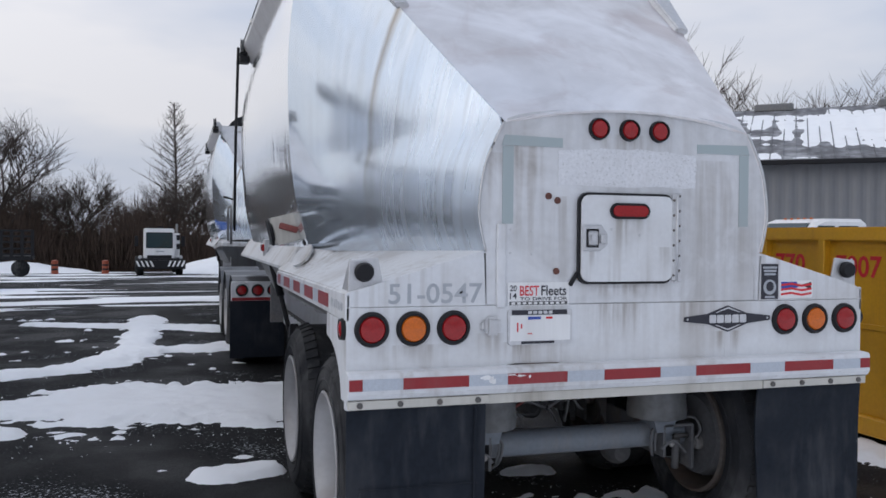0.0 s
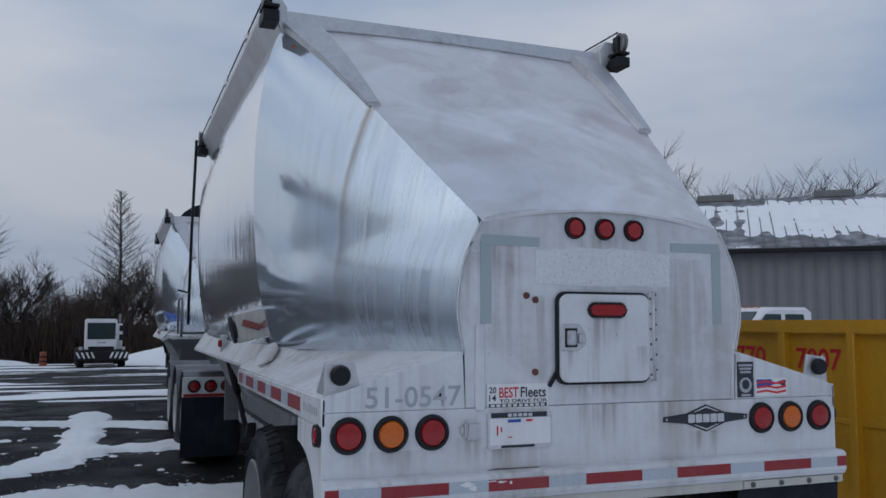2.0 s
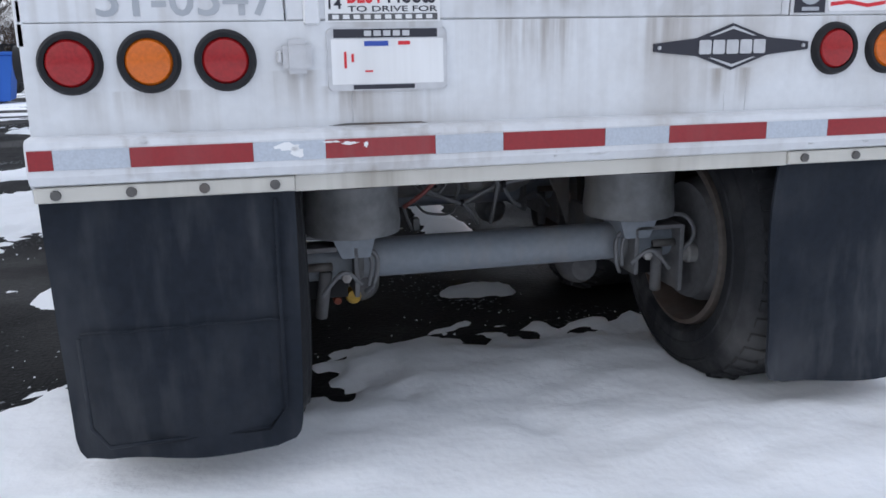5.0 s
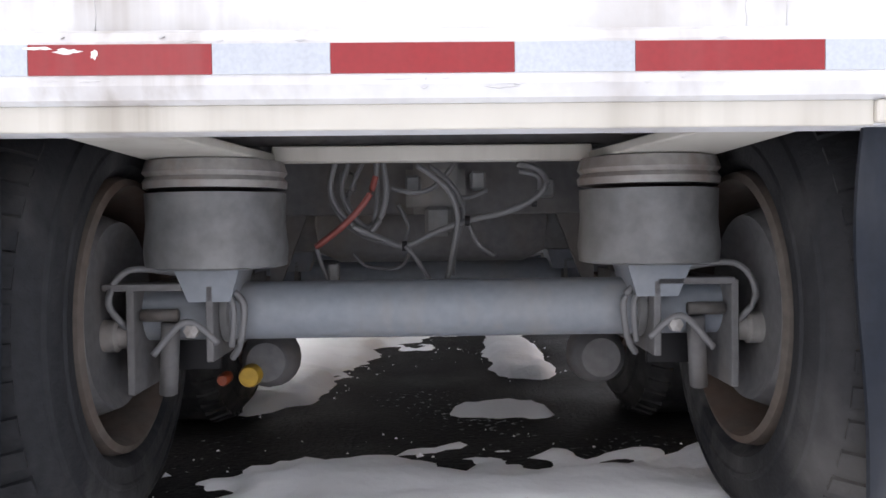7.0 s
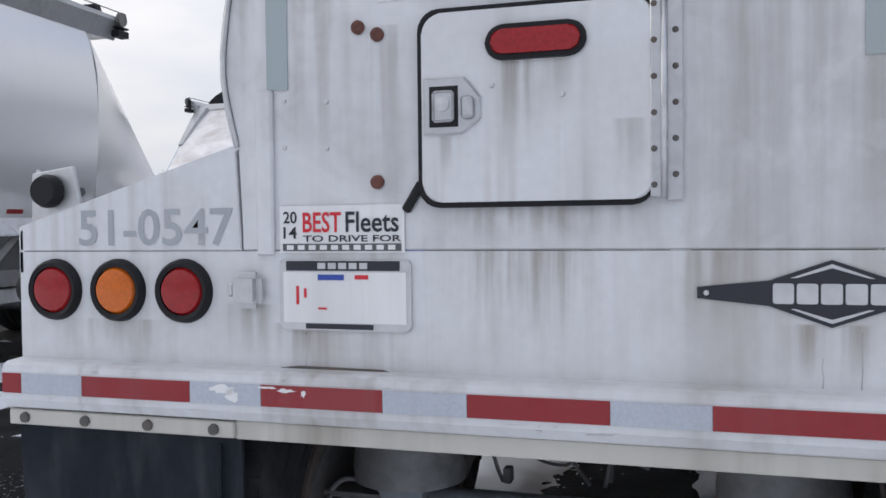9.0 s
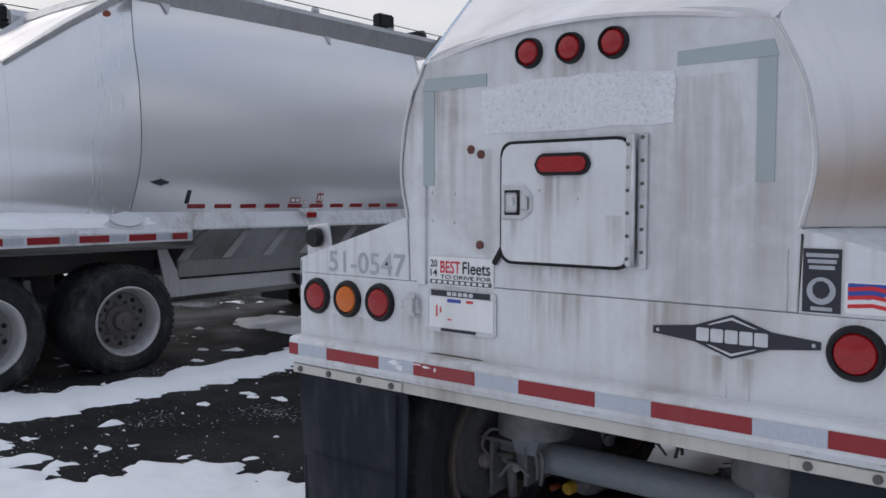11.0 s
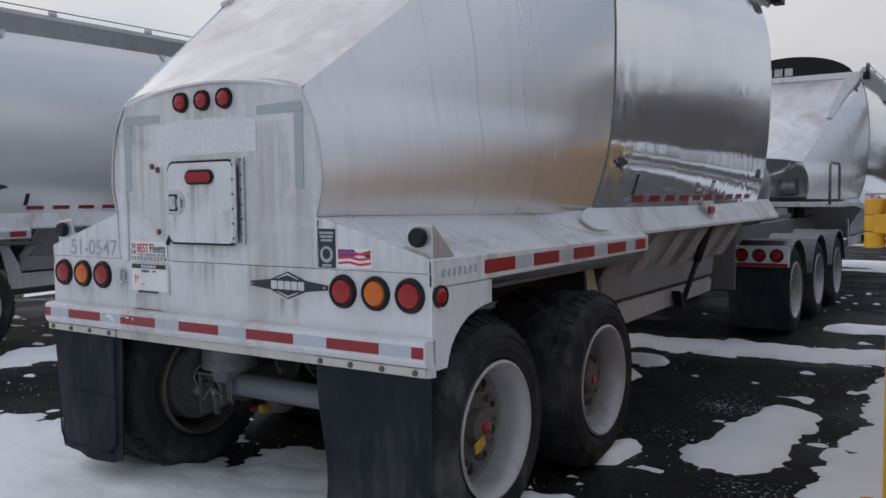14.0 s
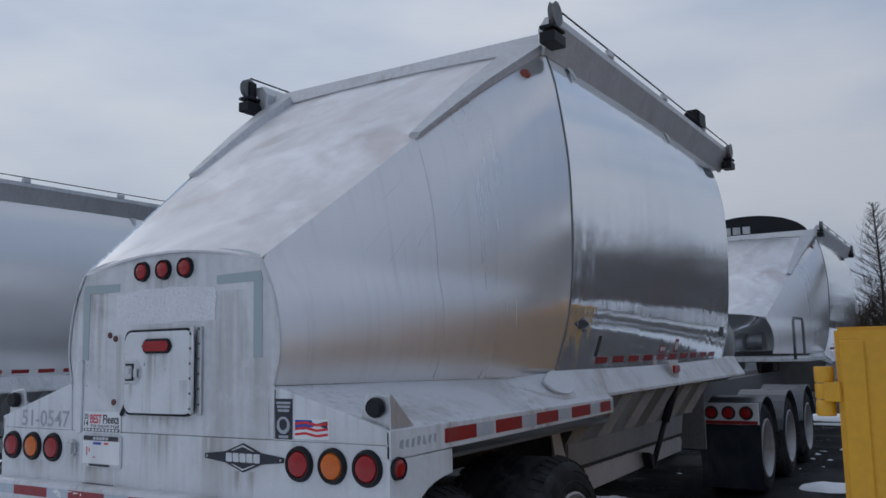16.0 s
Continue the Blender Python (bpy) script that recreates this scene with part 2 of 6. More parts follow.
def stained(m, stains, colour):
    """Run-off stains: boxes (x0, x1, top, bottom, strength) in the object's own metres."""
    n, l = m.node_tree.nodes, m.node_tree.links
    b = n["Principled BSDF"]
    sep, tc = n.new("ShaderNodeSeparateXYZ"), n["Texture Coordinate"]
    l.new(tc.outputs["Object"], sep.inputs[0])
    mp, nz = n.new("ShaderNodeMapping"), n.new("ShaderNodeTexNoise")
    mp.inputs["Scale"].default_value = (26, 5, 1.6)
    nz.inputs["Scale"].default_value, nz.inputs["Detail"].default_value = 1.0, 5.0
    l.new(tc.outputs["Object"], mp.inputs[0])
    l.new(mp.outputs[0], nz.inputs["Vector"])

    def rng(sock, lo, hi, a, z):
        r = n.new("ShaderNodeMapRange")
        r.interpolation_type = "SMOOTHSTEP"
        for i, v in zip((1, 2, 3, 4), (lo, hi, a, z)):
            r.inputs[i].default_value = v
        l.new(sock, r.inputs[0])
        return r.outputs[0]

    def times(p, q):
        k = n.new("ShaderNodeMath")
        k.operation = "MULTIPLY"
        l.new(p, k.inputs[0])
        l.new(q, k.inputs[1])
        return k.outputs[0]

    runs = rng(nz.outputs["Fac"], 0.36, 0.66, 0.0, 1.0)
    col = b.inputs["Base Color"].links[0].from_socket
    for x0, x1, top, bottom, strength in stains:
        w = (x1 - x0) * 0.3
        f = times(rng(sep.outputs["X"], x0, x0 + w, 0, 1), rng(sep.outputs["X"], x1 - w, x1, 1, 0))
        f = times(f, rng(sep.outputs["Z"], top, top + 0.006, 1, 0))
        f = times(f, rng(sep.outputs["Z"], bottom, top, 0, strength))
        f = times(f, runs)
        x = n.new("ShaderNodeMixRGB")
        l.new(f, x.inputs[0])
        l.new(col, x.inputs[1])
        x.inputs[2].default_value = (*colour, 1)
        col = x.outputs[0]
    l.new(col, b.inputs["Base Color"])
    return m


def skin(name, base, metal, tail, ahead, y0, y1, wave, streak, crease=None, wave_scale=(2.2, 1.6, 3.0), runs=1.0):
    """Rolled aluminium sheet: polished ahead, dulled towards the tail, streaked downwards by rain."""
    m = mat(name, base, ahead, metal, dirt=(0.46, 0.44, 0.41), streak=streak, wave=wave, wave_scale=wave_scale, scale=(7, 7, 0.3), cut=(0.5, 0.76))
    n, l = m.node_tree.nodes, m.node_tree.links
    b, tc = n["Principled BSDF"], n["Texture Coordinate"]
    sep = n.new("ShaderNodeSeparateXYZ")
    l.new(tc.outputs["Object"], sep.inputs[0])

    def streaks(across, down):
        mp, nz = n.new("ShaderNodeMapping"), n.new("ShaderNodeTexNoise")
        mp.inputs["Scale"].default_value = (across * 0.4, across, down)
        nz.inputs["Scale"].default_value, nz.inputs["Detail"].default_value = 1.0, 6.0
        l.new(tc.outputs["Object"], mp.inputs[0])
        l.new(mp.outputs[0], nz.inputs["Vector"])
        return nz.outputs["Fac"]

    def rng(sock, lo, hi, a, z):
        r = n.new("ShaderNodeMapRange")
        for i, v in zip((1, 2, 3, 4), (lo, hi, a, z)):
            r.inputs[i].default_value = v
        l.new(sock, r.inputs[0])
        return r.outputs[0]

    def maths(op, p, q):
        k = n.new("ShaderNodeMath")
        k.operation = op
        for i, v in enumerate((p, q)):
            if isinstance(v, float):
                k.inputs[i].default_value = v
            else:
                l.new(v, k.inputs[i])
        return k.outputs[0]

    worn = rng(sep.outputs["Y"], y0, y1, tail, ahead)
    l.new(maths("MULTIPLY", worn, rng(streaks(14.0, 0.5), 0.32, 0.68, 1.0 - 0.45 * runs, 1.0 + 0.6 * runs)), b.inputs["Roughness"])
    col = b.inputs["Base Color"].links[0].from_socket

    def tint(fac, colour, src):
        x = n.new("ShaderNodeMixRGB")
        l.new(fac, x.inputs[0])
        l.new(src, x.inputs[1])
        x.inputs[2].default_value = (*colour, 1)
        return x.outputs[0]

    # fine pale and dark runs, thicker on the dulled tail
    tail_mask = rng(sep.outputs["Y"], y0, y1, 1.0, 0.15)
    col = tint(maths("MULTIPLY", rng(streaks(26.0, 0.35), 0.52, 0.72, 0.0, 0.55 * runs), tail_mask), (0.40, 0.41, 0.42), col)
    col = tint(maths("MULTIPLY", rng(streaks(19.0, 0.28), 0.55, 0.75, 0.0, 0.6 * runs), tail_mask), (0.85, 0.86, 0.87), col)
    if crease:
        # brown run-off down the weld of the inner bulkhead
        wob = maths("ADD", sep.outputs["Y"], rng(streaks(1.0, 1.3), 0.3, 0.7, -0.03, 0.03))
        band = maths("MULTIPLY", rng(wob, crease - 0.05, crease, 0.0, 1.0), rng(wob, crease, crease + 0.03, 1.0, 0.0))
        band = maths("MULTIPLY", band, rng(sep.outputs["Z"], 1.6, 2.7, 0.12, 0.85))
        col = tint(band, (0.30, 0.25, 0.19), col)
    l.new(col, b.inputs["Base Color"])
    return m


M["tank"] = skin("polished_aluminium", (0.84, 0.86, 0.89), 0.74, 0.06, 0.06, 1.0, 2.0, 0.0032, 0.12, None, (2.2, 5.5, 1.2))
# left flank tinted blue, right warm: sky each reflects, put into base colour
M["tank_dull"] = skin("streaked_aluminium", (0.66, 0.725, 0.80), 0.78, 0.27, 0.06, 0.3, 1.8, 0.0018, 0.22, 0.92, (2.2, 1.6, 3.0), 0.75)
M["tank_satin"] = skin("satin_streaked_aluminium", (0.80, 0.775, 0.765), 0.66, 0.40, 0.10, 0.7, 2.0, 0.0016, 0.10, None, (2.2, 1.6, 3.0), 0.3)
M["tank_aged"] = skin("aged_aluminium", (0.80, 0.795, 0.80), 0.56, 0.34, 0.25, 0.4, 1.95, 0.0050, 0.05, None, (1.0, 0.8, 2.6), 0.12)


def white_paint(name):
    return mat(name, (0.70, 0.71, 0.725), 0.40, dirt=(0.25, 0.205, 0.16), streak=0.6, grain=0.05, bump=0.04, bump_scale=60, cut=(0.48, 0.78))


M["hatch"] = stained(white_paint("hatch_paint"), [(-0.12, 0.0, 1.645, 1.40, 0.65), (-0.06, 0.06, 1.645, 1.50, 0.4), (0.12, 0.2, 1.50, 1.36, 0.35), (-0.25, -0.15, 1.48, 1.36, 0.4)], (0.16, 0.125, 0.09))
M["rear"] = stained(M["rear"], [(-0.60, -0.40, 1.95, 1.25, 0.6), (-0.42, -0.28, 1.72, 1.25, 0.35), (-0.25, 0.22, 1.345, 1.25, 0.8), (0.25, 0.60, 1.9, 1.25, 0.35), (-0.2, 0.15, 2.0, 1.76, 0.45), (-0.71, -0.58, 1.9, 1.25, 0.5)], (0.21, 0.165, 0.125))
M["panel"] = stained(white_paint("panel_paint"), [(-0.24, 0.12, 1.247, 1.03, 0.7), (-0.62, -0.48, 1.09, 0.985, 0.7), (0.42, 0.60, 1.11, 0.985, 0.7), (0.78, 0.90, 1.25, 0.985, 0.5), (-0.75, -0.6, 1.13, 0.985, 0.5), (0.2, 0.42, 1.247, 1.05, 0.5), (-1.2, -0.85, 1.09, 0.985, 0.4)], (0.21, 0.165, 0.125))


def ground_material():
    m = mat("wet_asphalt", (0.020, 0.020, 0.021), 0.66, grain=0.6, grain_scale=48, bump=1.0, bump_scale=55)
    n, l = m.node_tree.nodes, m.node_tree.links
    b = n["Principled BSDF"]
    tc = n["Texture Coordinate"]
    src = b.inputs["Base Color"].links[0].from_socket
    # trodden snow dust in patches, broken by the gravel
    big, fine, mul, rng = n.new("ShaderNodeTexNoise"), n.new("ShaderNodeTexNoise"), n.new("ShaderNodeMath"), n.new("ShaderNodeMapRange")
    big.inputs["Scale"].default_value, big.inputs["Detail"].default_value = 0.9, 6.0
    fine.inputs["Scale"].default_value, fine.inputs["Detail"].default_value = 38.0, 3.0
    l.new(tc.outputs["Object"], big.inputs["Vector"])
    l.new(tc.outputs["Object"], fine.inputs["Vector"])
    mul.operation = "MULTIPLY"
    l.new(big.outputs["Fac"], mul.inputs[0])
    l.new(fine.outputs["Fac"], mul.inputs[1])
    for i, v in zip((1, 2, 3, 4), (0.35, 0.42, 0.0, 0.7)):
        rng.inputs[i].default_value = v
    l.new(mul.outputs[0], rng.inputs[0])
    x = n.new("ShaderNodeMixRGB")
    l.new(rng.outputs[0], x.inputs[0])
    l.new(src, x.inputs[1])
    x.inputs[2].default_value = (0.62, 0.64, 0.68, 1)
    l.new(x.outputs[0], b.inputs["Base Color"])
    wet = n.new("ShaderNodeMapRange")
    for i, v in zip((1, 2, 3, 4), (0.4, 0.6, 0.55, 0.9)):
        wet.inputs[i].default_value = v
    l.new(big.outputs["Fac"], wet.inputs[0])
    l.new(wet.outputs[0], b.inputs["Roughness"])
    b.inputs["Specular IOR Level"].default_value = 0.12
    return m


def blotched(m, colour, scale, lo, hi, amount):
    """Soft cloudy patches of another shade."""
    n, l = m.node_tree.nodes, m.node_tree.links
    b = n["Principled BSDF"]
    nz, r, x = n.new("ShaderNodeTexNoise"), n.new("ShaderNodeMapRange"), n.new("ShaderNodeMixRGB")
    nz.inputs["Scale"].default_value, nz.inputs["Detail"].default_value, nz.inputs["Roughness"].default_value = scale, 8.0, 0.6
    nz.inputs["Distortion"].default_value = 0.8
    for i, v in zip((1, 2, 3, 4), (lo, hi, 0.0, amount)):
        r.inputs[i].default_value = v
    l.new(n["Texture Coordinate"].outputs["Object"], nz.inputs["Vector"])
    l.new(nz.outputs["Fac"], r.inputs[0])
    l.new(r.outputs[0], x.inputs[0])
    l.new(b.inputs["Base Color"].links[0].from_socket, x.inputs[1])
    x.inputs[2].default_value = (*colour, 1)
    l.new(x.outputs[0], b.inputs["Base Color"])


blotched(M["slope"], (0.93, 0.91, 0.91), 1.6, 0.48, 0.66, 0.8)
# dull pink patches put the slope's reflection of pink cloud into its colour
blotched(M["slope"], (0.55, 0.47, 0.45), 2.3, 0.52, 0.72, 0.6)
blotched(M["residue"], (0.36, 0.37, 0.37), 85.0, 0.57, 0.66, 0.6)
blotched(M["rear"], (0.80, 0.81, 0.83), 2.5, 0.5, 0.65, 0.5)
M["ground"] = ground_material()
for _k in ("flap", "rubber", "black", "tarp"):
    M[_k].node_tree.nodes["Principled BSDF"].inputs["Specular IOR Level"].default_value = 0.22


# ---- mesh helpers ----
def shaped(verts, faces, smooth=False):
    me = bpy.data.meshes.new("m")
    me.from_pydata([tuple(map(float, v)) for v in verts], [], faces)
    me.update()
    if smooth:
        me.polygons.foreach_set("use_smooth", [True] * len(me.polygons))
    return me


def from_bm(bm, smooth=False):
    me = bpy.data.meshes.new("m")
    bmesh.ops.recalc_face_normals(bm, faces=bm.faces)
    bm.to_mesh(me)
    bm.free()
    if smooth:
        me.polygons.foreach_set("use_smooth", [True] * len(me.polygons))
    return me


def merged(*meshes):
    bm = bmesh.new()
    for me in meshes:
        bm.from_mesh(me)
    out = bpy.data.meshes.new("m")
    bm.to_mesh(out)
    bm.free()
    return out


def thicken(me, t):
    """Give a sheet a back and rims of its own, with crisp edges."""
    bm = bmesh.new()
    bm.from_mesh(me)
    bm.normal_update()
    front, rims = bm.faces[:], [e for e in bm.edges if len(e.link_faces) == 1]
    back = {v: bm.verts.new(v.co - t * v.normal) for v in bm.verts[:]}
    for f in front:
        k = bm.faces.new([back[v] for v in reversed(f.verts)])
        k.smooth = f.smooth
    for e in rims:
        a, b = e.verts
        q = [bm.verts.new(p) for p in (b.co, a.co, back[a].co, back[b].co)]
        bm.faces.new(q)
    bm.to_mesh(me)
    bm.free()


def part(name, me, material, parent=None, label="", solid=0.0):
    ob = new(name, me)
    me.name = name
    me.materials.clear()
    me.materials.append(M[material])
    ob.parent = parent
    if label:
        tagged(ob, label)
    if solid:
        thicken(me, solid)
    return ob


def thing(name, label, category, m=None, group="", kind=""):
    ob = new(name)
    ob.empty_display_size = 0.3
    if m is not None:
        ob.matrix_basis = m
    return tagged(ob, label, category, group, kind)


def boxm(x0, x1, y0, y1, z0, z1, bev=0.004, seg=1):
    bm = bmesh.new()
    bmesh.ops.create_cube(bm, size=1)
    bmesh.ops.scale(bm, vec=(x1 - x0, y1 - y0, z1 - z0), verts=bm.verts)
    bmesh.ops.translate(bm, vec=((x0 + x1) / 2, (y0 + y1) / 2, (z0 + z1) / 2), verts=bm.verts)
    if bev:
        bmesh.ops.bevel(bm, geom=bm.edges[:], offset=bev, segments=seg, affect="EDGES")
    return from_bm(bm)


def platem(outline, axis, a, b, bev=0.0):
    """A plate: a 2D outline in the plane across axis, from a to b along it."""
    bm = bmesh.new()
    put = {"y": lambda u, v, w: (u, w, v), "x": lambda u, v, w: (w, u, v), "z": lambda u, v, w: (u, v, w)}[axis]
    lo = [bm.verts.new(put(u, v, a)) for u, v in outline]
    hi = [bm.verts.new(put(u, v, b)) for u, v in outline]
    k = len(outline)
    bm.faces.new(lo)
    top = bm.faces.new(hi)
    for i in range(k):
        bm.faces.new((lo[i], lo[(i + 1) % k], hi[(i + 1) % k], hi[i]))
    if bev:
        bmesh.ops.bevel(bm, geom=[e for e in bm.edges if len(e.link_faces) == 2 and any(len(f.verts) == k for f in e.link_faces)], offset=bev, segments=1, affect="EDGES")
    return from_bm(bm)


def rounded(x0, x1, z0, z1, r, n=5):
    out = []
    for cx, cz, a0 in ((x1 - r, z1 - r, 0), (x0 + r, z1 - r, 90), (x0 + r, z0 + r, 180), (x1 - r, z0 + r, 270)):
        for i in range(n + 1):
            a = radians(a0 + 90 * i / n)
            out.append((cx + r * math.cos(a), cz + r * math.sin(a)))
    return out


def ring(cx, cz, rx, rz=None, n=28):
    rz = rz or rx
    return [(cx + rx * math.cos(2 * math.pi * i / n), cz + rz * math.sin(2 * math.pi * i / n)) for i in range(n)]


def tubem(points, r, seg=8, r_end=None, smooth=True):
    pts = [Vector(p) for p in points]
    verts, faces = [], []
    up = Vector((0, 0, 1))
    for i, p in enumerate(pts):
        d = (pts[min(i + 1, len(pts) - 1)] - pts[max(i - 1, 0)]).normalized()
        s = d.cross(up if abs(d.z) < 0.9 else Vector((1, 0, 0))).normalized()
        t = s.cross(d)
        rr = r if r_end is None else r + (r_end - r) * i / (len(pts) - 1)
        for k in range(seg):
            a = 2 * math.pi * k / seg
            verts.append(p + rr * (math.cos(a) * s + math.sin(a) * t))
    for i in range(len(pts) - 1):
        for k in range(seg):
            faces.append((i * seg + k, i * seg + (k + 1) % seg, (i + 1) * seg + (k + 1) % seg, (i + 1) * seg + k))
    faces.append(tuple(range(seg))[::-1])
    faces.append(tuple(range((len(pts) - 1) * seg, len(pts) * seg)))
    return shaped(verts, faces, smooth)


def lathem(profile, axis, centre, n=48, smooth=True, close=False):
    """Turn a profile of (radius, along) about an axis through centre."""
    verts, faces = [], []
    for r, a in profile:
        for k in range(n):
            t = 2 * math.pi * k / n
            c, s = r * math.cos(t), r * math.sin(t)
            v = {"x": (a, c, s), "y": (c, a, s), "z": (c, s, a)}[axis]
            verts.append((v[0] + centre[0], v[1] + centre[1], v[2] + centre[2]))
    m = len(profile)
    for i in range(m if close else m - 1):
        j = (i + 1) % m
        for k in range(n):
            faces.append((i * n + k, i * n + (k + 1) % n, j * n + (k + 1) % n, j * n + k))
    if not close:
        faces += [tuple(range(n))[::-1], tuple(range((m - 1) * n, m * n))]
    bm = bmesh.new()
    me = shaped(verts, faces)
    bm.from_mesh(me)
    out = from_bm(bm, smooth)
    if smooth:
        out.set_sharp_from_angle(angle=radians(35))
    return out


def surfm(f, nu, nv, smooth=True):
    verts = [f(i / nu, j / nv) for j in range(nv + 1) for i in range(nu + 1)]
    faces = [(j * (nu + 1) + i, j * (nu + 1) + i + 1, (j + 1) * (nu + 1) + i + 1, (j + 1) * (nu + 1) + i) for j in range(nv) for i in range(nu)]
    return shaped(verts, faces, smooth)


def textm(body, height, width=None, depth=0.001, bold=0.0):
    cu = bpy.data.curves.new("t", "FONT")
    cu.body, cu.size, cu.align_x, cu.align_y = body, 1.0, "CENTER", "CENTER"
    cu.extrude, cu.offset, cu.resolution_u = 0.0, bold, 3
    ob = bpy.data.objects.new("t", cu)
    scene.collection.objects.link(ob)
    me = bpy.data.meshes.new_from_object(ob.evaluated_get(bpy.context.evaluated_depsgraph_get()))
    bpy.data.objects.remove(ob)
    xs, ys = [v.co.x for v in me.vertices], [v.co.y for v in me.vertices]
    w, h = max(xs) - min(xs), max(ys) - min(ys)
    sx, sy = (width / w if width else height / h), height / h
    cx, cy = (max(xs) + min(xs)) / 2, (max(ys) + min(ys)) / 2
    for v in me.vertices:
        v.co = ((v.co.x - cx) * sx, -depth, (v.co.y - cy) * sy)
    return me


def moved(me, m):
    me = me.copy()
    me.transform(m)
    return me


def lerp(a, b, t):
    return a + (b - a) * t


def along(curve, t):
    """A point on a polyline at t from 0 to 1, by length."""
    pts = [Vector(p) for p in curve]
    d = [0.0]
    for a, b in zip(pts, pts[1:]):
        d.append(d[-1] + (b - a).length)
    s = t * d[-1]
    for i in range(len(pts) - 1):
        if s <= d[i + 1] or i == len(pts) - 2:
            return pts[i].lerp(pts[i + 1], (s - d[i]) / (d[i + 1] - d[i]))


# ---- the hopper trailers ----
SEAM = [(1.15, 1.85, 1.455), (1.218, 1.885, 1.70), (1.252, 1.91, 1.92), (1.272, 1.915, 2.17), (1.283, 1.90, 2.5), (1.278, 1.885, 2.75), (1.255, 1.865, 3.0), (1.205, 1.88, 3.25), (1.13, 1.92, 3.45)]
REAR_EDGE = [(0.69, 0.0, 1.48), (0.72, 0.0, 1.62), (0.715, 0.0, 1.74), (0.685, 0.0, 1.88), (0.61, 0.0, 2.035)]
SLOPE_EDGE = [(0.61, 0.0, 2.035), (0.735, 0.48, 2.40), (0.86, 0.97, 2.78), (1.0, 1.48, 3.16), (1.13, 1.92, 3.45)]
FRONT_Y = 5.75


def faired(pts, n=5):
    """A smooth curve through the points."""
    p, out = [Vector(q) for q in pts], []
    for i in range(len(p) - 1):
        p0, p1, p2, p3 = p[max(i - 1, 0)], p[i], p[i + 1], p[min(i + 2, len(p) - 1)]
        for k in range(n):
            t = k / n
            out.append(tuple(0.5 * (2 * p1 + (p2 - p0) * t + (2 * p0 - 5 * p1 + 4 * p2 - p3) * t * t + (3 * p1 - p0 - 3 * p2 + p3) * t ** 3)))
    return out + [tuple(p[-1])]


SEAM, REAR_EDGE = faired(SEAM), faired(REAR_EDGE)
RAIL_Y = 6.2


def side_rear(u, v, s):
    """From the rear edge (u=0) to the seam (u=1), v up."""
    split = 0.26
    e = along(REAR_EDGE, v / split) if v < split else along(SLOPE_EDGE, (v - split) / (1 - split))
    q = along(SEAM, v)
    p = e.lerp(q, u)
    k = math.sin(math.pi * u) * 0.06 * math.sin(math.pi * v ** 0.6)
    return (s * (p.x + k), p.y - 0.25 * k, p.z)


def side_main(u, v, s):
    q = along(SEAM, v)
    return (s * (q.x + 0.012 * math.sin(math.pi * u)), lerp(q.y, FRONT_Y, u), q.z)


def on_side(y, z, s, off=0.0):
    """The point of the long side panel at y and z, lifted by off."""
    lo, hi = 0.0, 1.0
    for _ in range(18):
        v = (lo + hi) / 2
        lo, hi = (v, hi) if along(SEAM, v).z < z else (lo, v)
    q = along(SEAM, lo)
    u = min(max((y - q.y) / (FRONT_Y - q.y), 0), 1)
    return (s * (q.x + 0.012 * math.sin(math.pi * u) + off), y, z)


def side_front(u, v, s):
    """The front wedge mirrors the rear one."""
    x, y, z = side_rear(1 - u, v, s)
    return (x, FRONT_Y + 1.90 - y, z)


def slope_rear(u, v, top=1.0):
    e = along(SLOPE_EDGE, v)
    x = lerp(-e.x, e.x, u)
    crown = (1 - (2 * u - 1) ** 2)
    return (x, e.y - 0.02 * crown * (1 - v), e.z + 0.075 * crown * (1 - 0.6 * v))


